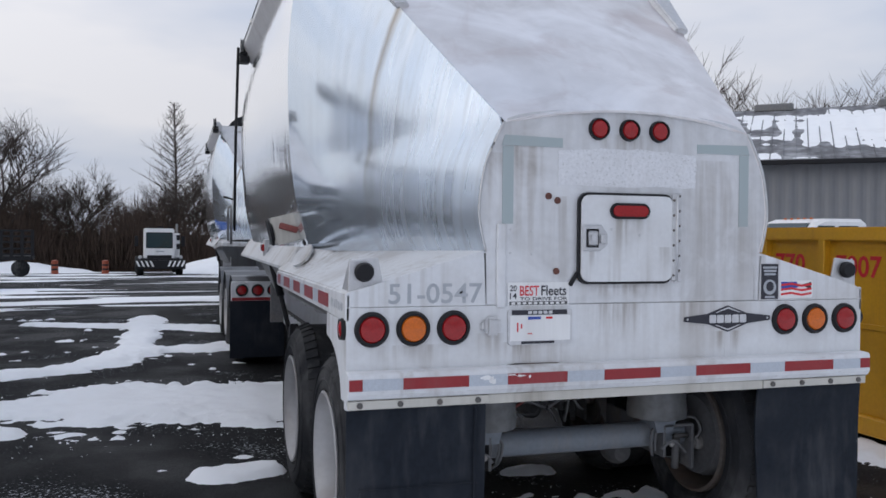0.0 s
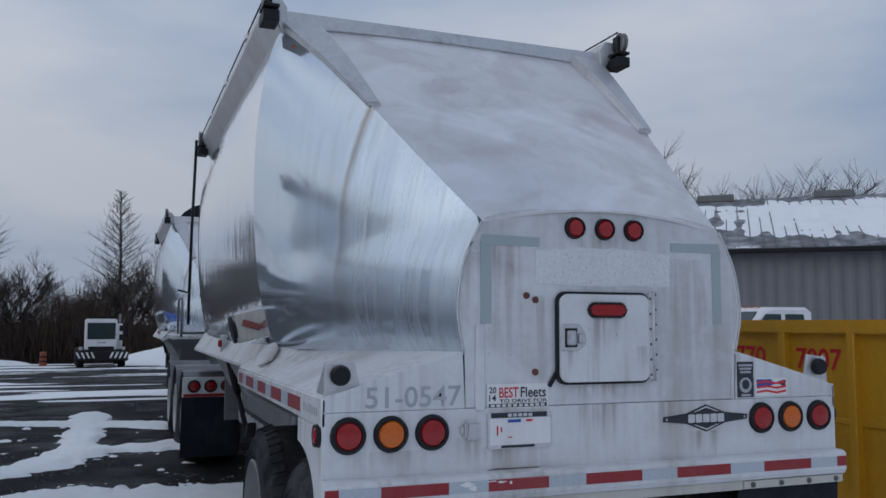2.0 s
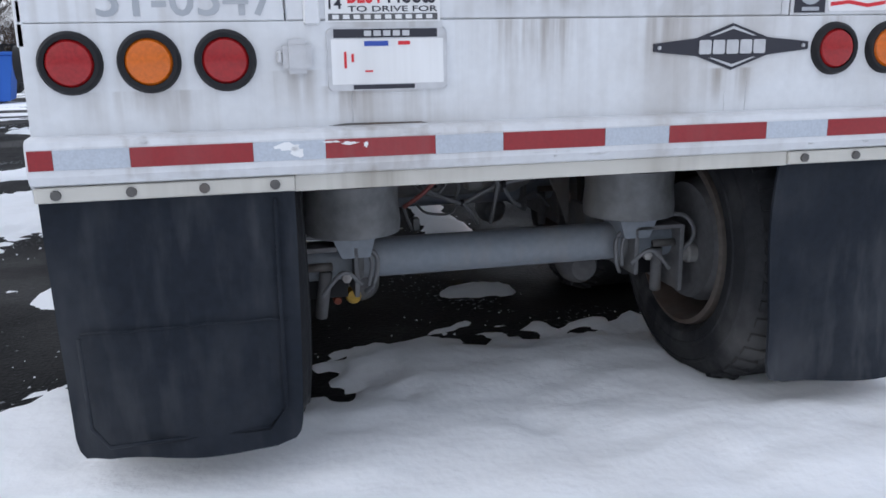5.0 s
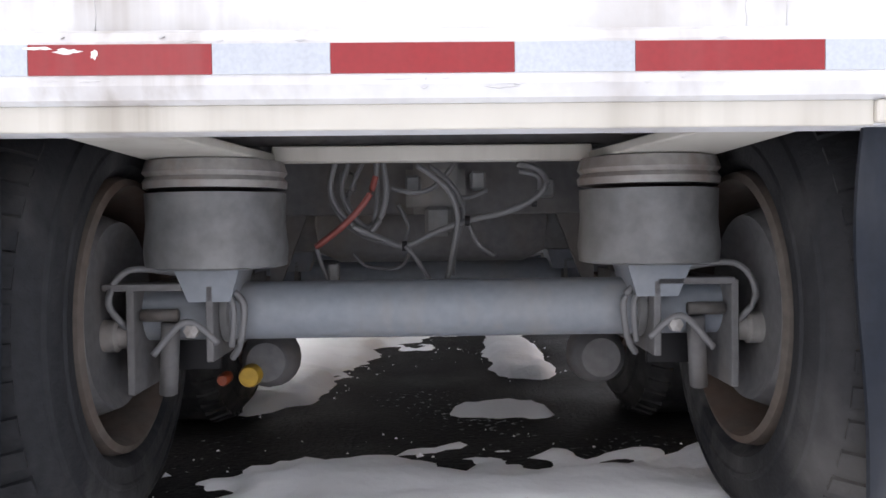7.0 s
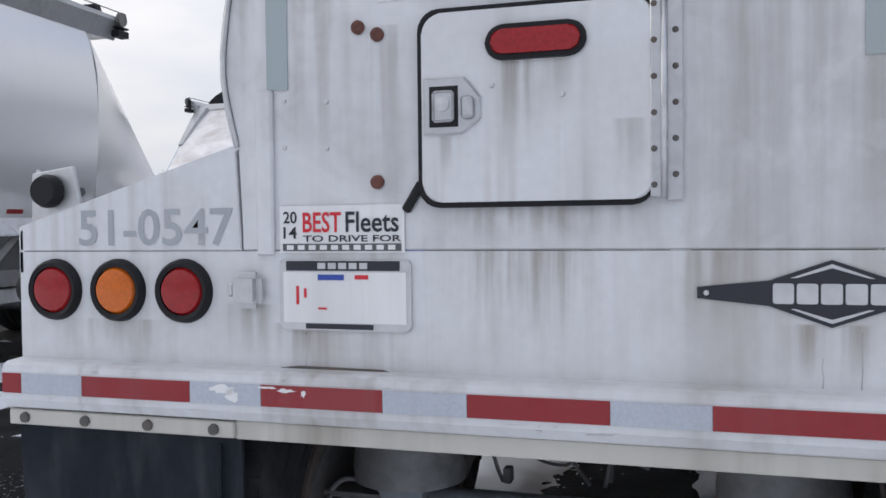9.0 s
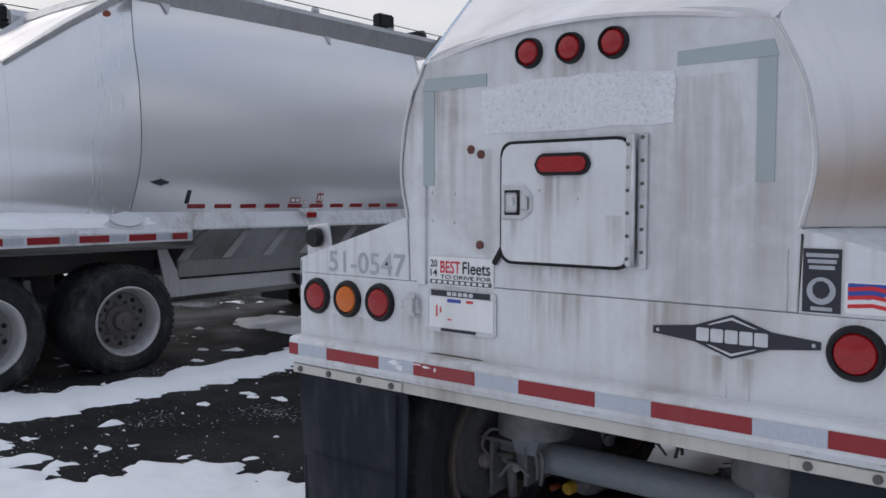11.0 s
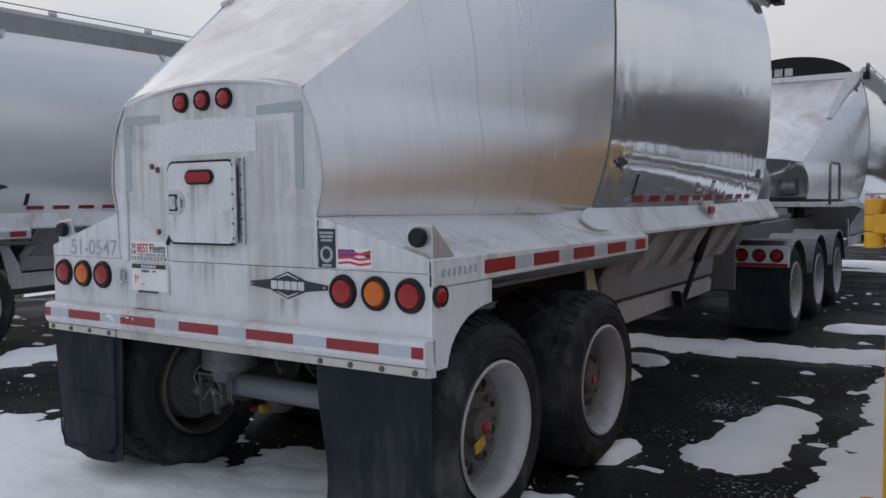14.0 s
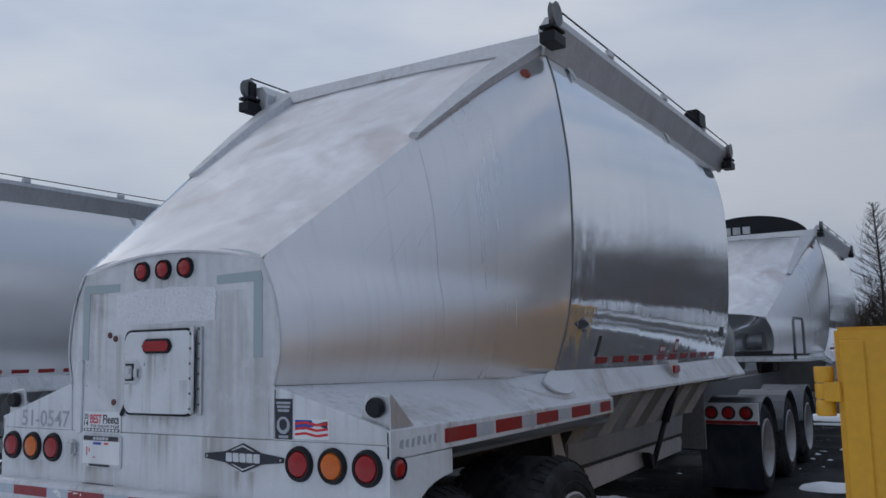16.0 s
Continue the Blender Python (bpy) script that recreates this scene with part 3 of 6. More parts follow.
def hopper(root, lamps=True):
    for s in (-1, 1):
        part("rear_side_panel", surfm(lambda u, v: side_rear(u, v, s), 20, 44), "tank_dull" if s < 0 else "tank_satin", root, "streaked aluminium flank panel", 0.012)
        part("side_panel", surfm(lambda u, v: side_main(u, v, s), 30, 28), "tank", root, "mirror-polished aluminium side", 0.012)
        part("front_side_panel", surfm(lambda u, v: side_front(u, v, s), 12, 24), "tank", root, "", 0.012)
        # weld seam between the panels
        part("weld_seam", tubem([(s * (p[0] + 0.004), p[1], p[2]) for p in SEAM], 0.004, 6), "steel", root)
        # corner gusset along the upper slope edge
        g = []
        for t in (0, 0.12, 0.5, 1.0):
            p = along(SLOPE_EDGE, 0.48 + 0.52 * t)
            w = 0.04 + 0.17 * t
            lift = 0.02 + 0.05 * t
            g += [(s * (p.x + 0.02), p.y - 0.01, p.z - 0.02), (s * (p.x + 0.035), p.y - 0.02, p.z + lift * 0.55), (s * (p.x - w), p.y - 0.02, p.z + lift), (s * (p.x - w - 0.02), p.y, p.z - 0.01)]
        f = [(4 * i + k, 4 * i + (k + 1) % 4, 4 * i + 4 + (k + 1) % 4, 4 * i + 4 + k) for i in range(3) for k in range(4)] + [(3, 2, 1, 0), (12, 13, 14, 15)]
        bm = bmesh.new()
        bm.from_mesh(shaped(g, f))
        bmesh.ops.bevel(bm, geom=bm.edges[:], offset=0.008, segments=2, affect="EDGES")
        part("corner_gusset", from_bm(bm), "rail", root, "grey folded corner gusset")
        # flared top rail
        y0, y1 = 1.86, RAIL_Y
        prof = [(1.135, 3.40), (1.155, 3.40), (1.245, 3.585), (1.245, 3.63), (1.17, 3.63), (1.12, 3.56)]
        part("top_rail", platem([(s * x, z) for x, z in prof], "y", y0, y1, 0.006), "rail", root, "grey flared top rail")
        part("tarp_cable", tubem([(s * 1.235, 1.8, 3.685), (s * 1.235, 3.6, 3.69), (s * 1.235, RAIL_Y + 0.1, 3.69)], 0.006, 5), "black", root)
        for y in (2.75, 4.0, 5.2):
            part("cable_guide", boxm(s * 1.235 - 0.02, s * 1.235 + 0.02, y, y + 0.10, 3.625, 3.68, 0.01), "rail", root)
        for y in (2.25, 4.3):
            part("sling_patch", surfm(lambda u, v, y=y: (s * (1.125 + 0.055 * v + 0.02), y + 0.10 * (u - 0.5) * (1.2 - v), 3.445 - 0.12 * v), 3, 4), "rail", root, "", 0.006)
        # corner pulley bracket
        for y, k in ((1.83, 1), (RAIL_Y, -1)):
            br = part("pulley_bracket", merged(boxm(s * 1.24 - 0.05, s * 1.24 + 0.05, y - 0.10, y + 0.07, 3.42, 3.49), boxm(s * 1.24 - 0.05, s * 1.24 + 0.05, y - 0.10, y + 0.07, 3.51, 3.53), boxm(s * 1.24 - 0.012, s * 1.24 + 0.012, y - 0.04, y + 0.03, 3.49, 3.66)), "black", root, "dark pulley bracket")
            part("pulley", lathem([(0.02, -0.016), (0.075, -0.016), (0.06, 0.0), (0.075, 0.016), (0.02, 0.016)], "x", (s * 1.265, y - 0.02, 3.61), 24), "steel", br)
        if lamps:
            lamp = Matrix.Translation((s * 1.105, 1.70, 3.235)) @ Vector((s, -0.55, 0.25)).to_track_quat("-Y", "Z").to_matrix().to_4x4()
            part("marker_lamp", moved(lathem([(0.0, -0.016), (0.025, -0.015), (0.036, -0.008), (0.038, 0.02)], "y", (0, 0, 0), 20), lamp), "orange", root, "orange-red marker lamp")
        # sloping white sill along the tank's foot, running out on the deck
        sill = [(1.13, 1.495), (1.15, 1.495), (1.255, 1.325), (1.255, 1.305), (1.12, 1.33)]
        part("side_sill", platem([(s * x, z) for x, z in sill], "y", 1.93, RAIL_Y + 0.1, 0.004), "white", root, "white sloping side sill")
        top = [(0.99, 1.33, 1.455), (1.20, 1.57, 1.372), (1.253, 1.76, 1.347), (1.255, 1.928, 1.325), (1.15, 1.928, 1.495), (1.08, 1.64, 1.478)]
        n_top = len(top)
        wedge = [(s * x, y, z) for x, y, z in top] + [(s * x, y, z - 0.05) for x, y, z in top]
        part("sill_wedge", shaped(wedge, [(0, 1, 5), (1, 4, 5), (1, 2, 4), (2, 3, 4), tuple(range(2 * n_top - 1, n_top - 1, -1))] + [(k, k + n_top, (k + 1) % n_top + n_top, (k + 1) % n_top) for k in range(n_top)]), "white", root)
        blob = [(0.165 * math.cos(q) * (1 + 0.05 * math.sin(5 * q)), 0.078 * math.sin(q) * (1 + 0.06 * math.cos(4 * q))) for q in [2 * math.pi * i / 28 for i in range(28)]]
        out = Vector((s * 0.76, -0.07, 0.62)).normalized()
        ahead = (Vector((0, 1, 0)) - out * out.y).normalized()
        place = Matrix((ahead, out.cross(ahead), out)).transposed().to_4x4()
        place.translation = Vector((s * 1.212, 1.80, 1.418)) + 0.004 * out
        part("sill_patch", moved(platem(blob, "z", -0.012, 0.002), place), "white", root, "oval weld-on cover plate")
        # reflective tape along the tank's foot
        y = 2.44
        while y < FRONT_Y - 0.3:
            part("tape", surfm(lambda u, v, y=y: on_side(y + 0.20 * u, 1.508 + 0.042 * v, s, 0.002), 3, 1), "tape_red", root, "red reflective tape", 0.002)
            y += 0.31
    part("rear_slope", surfm(slope_rear, 24, 24), "slope", root, "satin grey sloping rear wall", 0.012)
    part("front_slope", surfm(lambda u, v: (lambda p: (-p[0], FRONT_Y + 1.90 - p[1], p[2]))(slope_rear(u, v)), 16, 16), "slope", root, "satin sloping front wall", 0.012)
    nose = [(x, z) for x, _, z in REAR_EDGE] + [(-x, z) for x, _, z in REAR_EDGE[::-1]]
    part("front_wall", platem(nose, "y", FRONT_Y + 1.87, FRONT_Y + 1.90), "slope", root)
    # the lip of the open top
    part("rear_lip", surfm(lambda u, v: (lerp(-1.13, 1.13, u), 1.90 + 0.06 * v, lerp(3.452 + 0.03 * (1 - (2 * u - 1) ** 2), 3.575, v)), 16, 2), "rail", root, "pale folded rear lip", 0.015)
    part("front_lip", boxm(-1.2, 1.2, RAIL_Y - 0.04, RAIL_Y + 0.02, 3.43, 3.60), "rail", root)
    part("tarp_roll", tubem([(-1.1, 6.0, 3.68), (1.1, 6.0, 3.68)], 0.075, 12), "tarp", root, "black rolled tarpaulin")


def round_lamp(root, x, y, z, r, lens, facing, name="tail_lamp", bezel=0.019):
    """A lamp with its rubber grommet; facing is the outward direction."""
    m = Matrix.Translation((x, y, z)) @ Vector(facing).to_track_quat("-Y", "Z").to_matrix().to_4x4()
    g = part(name, moved(lathem([(r - bezel, -0.006), (r - bezel, -0.016), (r - bezel * 0.5, -0.02), (r - 0.003, -0.012), (r, 0.002)], "y", (0, 0, 0), 32), m), "black", root, "%s round lamp in a black rubber grommet" % ("amber" if lens == "amber" else "red"))
    part("lens", moved(lathem([(0.0, -0.024), (r * 0.4, -0.0225), (r * 0.66, -0.019), (r - bezel + 0.001, -0.008)], "y", (0, 0, 0), 28), m), lens, g)
    return g


def wheel(root, s, y, z=0.5, outer=1.28, width=0.615, radius=0.5, name="wheel", hub_cap=True):
    """A wide single tyre on a deep white dish; s is the side."""
    w = width / 2
    c = (s * (outer - w), y, z)
    prof = [(0.305, -w + 0.03), (0.33, -w), (0.362, -w - 0.003), (0.366, -w - 0.008), (0.374, -w - 0.008), (0.378, -w - 0.003), (0.40, -w - 0.004), (0.425, -w + 0.004), (0.428, -w - 0.001), (0.434, -w + 0.001), (0.437, -w + 0.009), (0.45, -w + 0.015), (0.482, -w + 0.045), (radius, -w + 0.085), (radius, -0.062), (radius - 0.014, -0.058), (radius - 0.014, -0.046), (radius, -0.042), (radius, 0.042), (radius - 0.014, 0.046), (radius - 0.014, 0.058), (radius, 0.062),
            (radius, w - 0.085), (0.482, w - 0.045), (0.45, w - 0.015), (0.437, w - 0.009), (0.434, w - 0.001), (0.428, w + 0.001), (0.425, w - 0.004), (0.40, w + 0.004), (0.378, w + 0.003), (0.374, w + 0.008), (0.366, w + 0.008), (0.362, w + 0.003), (0.33, w), (0.305, w - 0.03)]
    tyre = lathem([(r, s * a) for r, a in prof], "x", c, 64, True, True)
    wh = part(name, tyre, "rubber", root, "worn black wide truck tyre")
    # shoulder lugs
    lug = bmesh.new()
    for k in range(48):
        for q in (-1, 1):
            t = 2 * math.pi * (k + 0.25 * q) / 48
            m = Matrix.Translation(c) @ Matrix.Rotation(t, 4, "X") @ Matrix.Translation((q * (w - 0.072), 0, radius - 0.008)) @ Matrix.Rotation(q * 0.35, 4, "Y")
            bmesh.ops.create_cube(lug, size=1, matrix=m @ Matrix.Diagonal((0.07, 0.036, 0.018, 1)))
    tagged(part("tread_block", from_bm(lug), "rubber", wh), kind="stuff")
    dish = [(0.308, w - 0.012), (0.318, w + 0.004), (0.305, w + 0.010), (0.288, w - 0.004), (0.272, w - 0.05), (0.262, w - 0.10), (0.260, w - 0.150), (0.262, w - 0.22), (0.28, w - 0.15), (0.30, w - 0.05)]
    rim = part("rim", lathem([(r, s * a) for r, a in dish], "x", c, 48, True, True), "rim", wh, "white painted deep-dish rim")
    disc = [(0.262, w - 0.135), (0.250, w - 0.148), (0.232, w - 0.152), (0.19, w - 0.145), (0.145, w - 0.150), (0.145, w - 0.165), (0.262, w - 0.168)]
    part("rim_disc", lathem([(r, s * a) for r, a in disc], "x", c, 40, True, True), "disc", wh, "dirty grey wheel disc")
    # inner side: barrel and drum
    inner = [(0.306, -w + 0.03), (0.300, -w + 0.004), (0.285, -w - 0.002), (0.270, -w + 0.03), (0.264, w - 0.2), (0.29, w - 0.2)]
    part("inner_rim", lathem([(r, s * a) for r, a in inner], "x", c, 48, True, True), "brown", wh, "rust-brown inner rim")
    drum = [(0.0, -w + 0.06), (0.17, -w + 0.055), (0.205, -w + 0.03), (0.222, -w + 0.075), (0.232, w - 0.22), (0.0, w - 0.22)]
    part("brake_drum", lathem([(r, s * a) for r, a in drum], "x", c, 40), "under", wh, "grey brake drum")
    hub = [(0.148, w - 0.170), (0.142, w - 0.135), (0.09, w - 0.125), (0.082, w - 0.075), (0.055, w - 0.065), (0.0, w - 0.065)]
    part("hub", lathem([(r, s * a) for r, a in hub], "x", c, 24), "drum", wh)
    if hub_cap:
        part("hub_cap", lathem([(0.028, s * (w - 0.07)), (0.025, s * (w - 0.055)), (0.0, s * (w - 0.053))], "x", c, 20), "red", wh, "red hub cap window")
    for k in range(10):
        t = 2 * math.pi * k / 10
        p = (c[0] + s * (w - 0.150), c[1] + 0.168 * math.cos(t), c[2] + 0.168 * math.sin(t))
        h = (c[0] + s * (w - 0.152), c[1] + 0.212 * math.cos(t + 0.31), c[2] + 0.212 * math.sin(t + 0.31))
        # solid black disc paints the darkness of a hand hole; no opening is cut
        part("hand_hole_dark", lathem([(0.024, 0.0), (0.022, s * 0.007), (0.0, s * 0.007)], "x", h, 14), "black", wh)
        part("wheel_nut", lathem([(0.017, 0.0), (0.017, s * 0.03), (0.009, s * 0.035), (0.009, s * 0.05)], "x", p, 6, False), "drum", wh)
    return wh


def hose(root, points, r=0.009, material="hose"):
    pts = [Vector(p) for p in points]
    out = []
    for i in range(len(pts) - 1):
        p0, p1, p2, p3 = pts[max(i - 1, 0)], pts[i], pts[i + 1], pts[min(i + 2, len(pts) - 1)]
        for k in range(6):
            t = k / 6
            out.append(0.5 * (2 * p1 + (p2 - p0) * t + (2 * p0 - 5 * p1 + 4 * p2 - p3) * t * t + (3 * p1 - p0 - 3 * p2 + p3) * t ** 3))
    out.append(pts[-1])
    return part("hose", tubem(out, r, 6), material, root)


def rear_end(root):
    """The skirt, bumper, lamps, hatch, flaps and running gear at the tail."""
    lower = [(-1.29, 0.985), (1.29, 0.985), (1.29, 1.2496), (-1.29, 1.2496)]
    part("rear_panel", platem(lower, "y", 0.0, 0.025, 0.001), "panel", root, "dirty white lower rear panel")
    for s in (-1, 1):
        wing = [(s * 0.69, 1.251), (s * 1.29, 1.251), (s * 1.29, 1.30), (s * 1.24, 1.325), (s * 0.70, 1.475)]
        part("rear_wing", platem(wing, "y", 0.0, 0.025, 0.003), "white", root, "white sloping fender end")
    face = [(x, z) for x, _, z in REAR_EDGE]
    arc = [(0.61 * math.cos(t), 2.035 + 0.078 * math.sin(t)) for t in [math.pi * i / 14 for i in range(1, 14)]]
    outline = [(-0.687, 1.251), (0.687, 1.251)] + [(x - 0.002, z) for x, z in face] + arc + [(-x + 0.002, z) for x, z in face[::-1]]
    part("rear_wall", platem(outline, "y", 0.002, 0.03, 0.004), "rear", root, "dull streaked aluminium rear wall")
    edge = [(x + 0.004, -0.002, z) for x, _, z in REAR_EDGE]
    for s in (-1, 1):
        part("edge_weld", tubem([(s * x, y, z) for x, y, z in edge], 0.006, 6), "rail", root)
        # weathered sealant strips
        part("sealant_strip", platem([(s * 0.34, 1.935), (s * 0.625, 1.935), (s * 0.61, 1.98), (s * 0.34, 1.975)], "y", -0.001, 0.003), "patch", root, "grey-green sealant strip")
        part("sealant_strip", platem([(s * 0.57, 1.60), (s * 0.62, 1.60), (s * 0.62, 1.933), (s * 0.57, 1.933)], "y", -0.001, 0.003), "patch", root)
        # fender deck and its flange
        def deck(u, v, s=s):
            xi = lerp(0.69, 1.11, min(v * 1.25, 1)) if v < 0.8 else 1.11
            zi = lerp(1.476, 1.46, v)
            zo = 1.30
            return (s * lerp(xi, 1.28, u), 2.42 * v, lerp(zi, zo, u))
        part("fender_deck", surfm(deck, 4, 16), "white", root, "white sloping fender deck", 0.012)
        flange = [(0.0, 1.195), (2.42, 1.205), (2.42, 1.30), (0.0, 1.31)]
        part("fender_flange", platem([(y, z) for y, z in flange], "x", s * 1.275, s * 1.295, 0.005), "white", root)
        for k, y0 in enumerate((0.40, 0.86, 1.30, 1.76, 2.18)):
            part("tape", boxm(s * 1.2965 - 0.0015, s * 1.2965 + 0.0015, y0, y0 + (0.27 if k < 4 else 0.18), 1.222, 1.282, 0.0), "tape_red", root, "red reflective tape")
            part("tape", boxm(s * 1.2965 - 0.0015, s * 1.2965 + 0.0015, y0 + 0.272 if k < 4 else y0 + 0.182, y0 + 0.44 if k < 4 else y0 + 0.23, 1.222, 1.282, 0.0), "tape_white", root)
        scuff = random.Random(17)
        for i in range(7):
            y0 = 0.06 + 0.042 * i
            part("lettering_scuff", platem([(y0, 1.232 + scuff.uniform(0, 0.01)), (y0 + scuff.uniform(0.012, 0.03), 1.230), (y0 + scuff.uniform(0.012, 0.032), 1.268), (y0 + 0.004, 1.270 + scuff.uniform(-0.01, 0.004))], "x", s * 1.2945, s * 1.2958), "ink_grey", root)
        # side skirt with its wheel arch
        arch = [(0.46 - 0.36 * math.sin(t), 0.86 + 0.23 * (1 - (1 - math.cos(t)))) for t in [math.pi / 2 * i / 8 for i in range(9)]]
        part("side_skirt", platem([(0.027, 0.86), (0.027, 1.192), (0.47, 1.192)] + [(y + 0.01, z) for y, z in arch], "x", s * 1.27, s * 1.29, 0.003), "white", root, "white side skirt with a wheel arch")
        round_lamp(root, s * 1.29, 0.05, 1.16, 0.047, "red", (s, 0, 0), "side_lamp", 0.008)
        # folding bumper stop on the deck
        br = part("deck_bracket", platem([(s * 1.13, 1.335), (s * 1.28, 1.30), (s * 1.275, 1.44), (s * 1.155, 1.455)], "y", 0.027, 0.04, 0.003), "rail", root, "bare steel bracket with a rubber cup")
        part("rubber_cup", lathem([(0.0, -0.03), (0.034, -0.03), (0.041, -0.015), (0.04, 0.0)], "y", (s * 1.215, 0.022, 1.395), 20), "black", br)
        part("bracket_web", platem([(0.03, 1.30), (0.20, 1.31), (0.04, 1.45)], "x", s * 1.262, s * 1.272), "rail", br)
    # bumper
    bar = [(0.0, 0.995), (-0.045, 0.992), (-0.058, 0.985), (-0.062, 0.972), (-0.062, 0.905), (-0.05, 0.885), (-0.03, 0.878), (-0.03, 0.84), (0.02, 0.836), (0.02, 0.88), (0.0, 0.90)]
    bumper = part("bumper", platem([(y, z) for y, z in bar], "x", -1.295, 1.295, 0.003), "white", root, "white rolled-edge rear bumper")
    part("lower_flange", boxm(-0.69, 0.69, -0.0345, -0.0285, 0.8385, 0.879, 0.002), "ivory", bumper, "dirty galvanised lower flange")
    bounds = [-1.29, -1.235, -1.067, -0.785, -0.612, -0.336, -0.158, 0.122, 0.306, 0.598, 0.79, 1.07, 1.232, 1.29]
    for i in range(13):
        part("tape", boxm(bounds[i] + 0.0005, bounds[i + 1] - 0.0005, -0.0645, -0.060, 0.921, 0.967, 0.0), "tape_red" if i % 2 == 0 else "tape_white", bumper, "%s reflective tape" % ("red" if i % 2 == 0 else "silver"))
    # lamps
    for s in (-1, 1):
        for k, lens in enumerate(("red", "amber", "red")):
            round_lamp(root, s * (0.835 + 0.175 * k), 0.0, 1.16, 0.074, lens, (0, -1, 0))
    for x in (-0.166, -0.014, 0.137):
        round_lamp(root, x, 0.0, 2.024, 0.05, "red", (0, -1, 0), "top_lamp", 0.009)
    # hatch
    part("hatch_seal", platem(rounded(-0.268, 0.205, 1.338, 1.742, 0.045), "y", -0.018, 0.0), "black", root, "black rubber hatch seal")
    hatch = part("hatch", platem(rounded(-0.257, 0.203, 1.349, 1.731, 0.04), "y", -0.026, -0.012, 0.004), "hatch", root, "white access hatch with rust streaks")
    part("seal_tail", boxm(-0.010, 0.010, -0.012, 0.0, -0.035, 0.035), "black", root).matrix_basis = pose(-0.283, 0, 1.362, 0, 32, 0)
    hinge = part("hinge", merged(boxm(0.196, 0.223, -0.029, -0.022, 1.352, 1.745, 0.002), boxm(0.224, 0.256, -0.012, 0.0, 1.345, 1.748, 0.002)), "chrome", hatch, "piano hinge")
    part("hinge_pin", tubem([(0.221, -0.028, 1.35), (0.221, -0.028, 1.746)], 0.007, 8), "chrome", hatch)
    for i in range(6):
        for x in (0.203, 0.242):
            part("rivet", lathem([(0.007, 0.002), (0.006, -0.004), (0.0, -0.006)], "y", (x, -0.027 if x < 0.22 else -0.011, 1.375 + 0.068 * i + (0.02 if x > 0.22 else 0)), 8), "drum", hatch)
    part("stop_lamp_seal", platem(rounded(-0.122, 0.078, 1.627, 1.697, 0.034), "y", -0.036, -0.026, 0.004), "black", hatch)
    part("stop_lamp", platem(rounded(-0.110, 0.066, 1.638, 1.686, 0.023), "y", -0.042, -0.036, 0.004), "red", hatch, "oval red stop lamp")
    latch = part("latch", platem([(-0.252, 1.485), (-0.17, 1.485), (-0.133, 1.515), (-0.133, 1.56), (-0.165, 1.60), (-0.252, 1.60)], "y", -0.034, -0.026, 0.004), "chrome", hatch, "recessed zinc paddle latch")
    # flat black plate paints the recess's shade round the paddle; nothing is sunk
    part("latch_recess_dark", boxm(-0.238, -0.178, -0.0355, -0.033, 1.500, 1.582, 0.0), "black", latch)
    part("latch_paddle", boxm(-0.231, -0.185, -0.040, -0.035, 1.509, 1.573, 0.006), "chrome", latch)
    part("latch_lock", lathem([(0.014, -0.034), (0.014, -0.048), (0.0, -0.05)], "y", (-0.208, 0, 1.545), 16), "chrome", latch)
    part("latch_arm", boxm(-0.172, -0.145, -0.046, -0.036, 1.515, 1.56, 0.006), "chrome", latch)
    for x, z in ((-0.11, 1.58), (0.03, 1.555)):
        part("rivet", lathem([(0.006, -0.026), (0.005, -0.03), (0.0, -0.031)], "y", (x, 0, z), 8), "chrome", hatch)
    # plugged holes and rivets beside the hatch
    for x, z in ((-0.405, 1.722), (-0.362, 1.704), (-0.365, 1.395)):
        part("rubber_plug", lathem([(0.015, 0.0), (0.015, -0.006), (0.008, -0.009), (0.0, -0.007)], "y", (x, 0.003, z), 14), "plug", root, "rust-brown plug")
    for x, z in ((-0.58, 1.575), (-0.48, 1.57), (-0.58, 1.475), (-0.48, 1.47)):
        part("rivet", lathem([(0.006, 0.0), (0.005, -0.004), (0.0, -0.005)], "y", (x, 0.003, z), 8), "chrome", root)
    # residue of a peeled-off sign
    rp = random.Random(44)
    edge_pts = [(-0.36 + 0.69 * i / 14, 1.772 + rp.uniform(-0.004, 0.004)) for i in range(15)] + [(0.335 + rp.uniform(-0.005, 0.004), 1.80 + 0.03 * i) for i in range(4)] + [(0.33 - 0.69 * i / 14, 1.925 + 0.014 * math.sin(math.pi * i / 14) + rp.uniform(-0.004, 0.004)) for i in range(15)]
    patch = part("sign_residue", platem(edge_pts, "y", -0.0008, 0.003), "residue", root, "silvery residue of a peeled-off sign")
    for k in range(70):
        x, z, r = 0.30 - abs(rp.gauss(0, 0.16)), rp.uniform(1.79, 1.91), rp.uniform(0.001, 0.0035)
        if x > -0.34:
            part("glue_spot", platem([(x + r * math.cos(q) * rp.uniform(0.6, 1.6), z + r * math.sin(q) * rp.uniform(0.5, 1.1)) for q in (0, 1.1, 2.1, 3.3, 4.2, 5.3)], "y", -0.0014, 0.0), "rail", patch)
    part("wall_channel", boxm(-0.645, -0.605, -0.012, 0.004, 1.24, 1.60, 0.004), "rear", root, "vertical wiring channel")
    part("vent_box", merged(boxm(-0.70, -0.63, -0.035, 0.0, 1.125, 1.205, 0.014, 2), boxm(-0.715, -0.70, -0.02, 0.0, 1.15, 1.18, 0.004)), "rail", root, "small grey vented box")
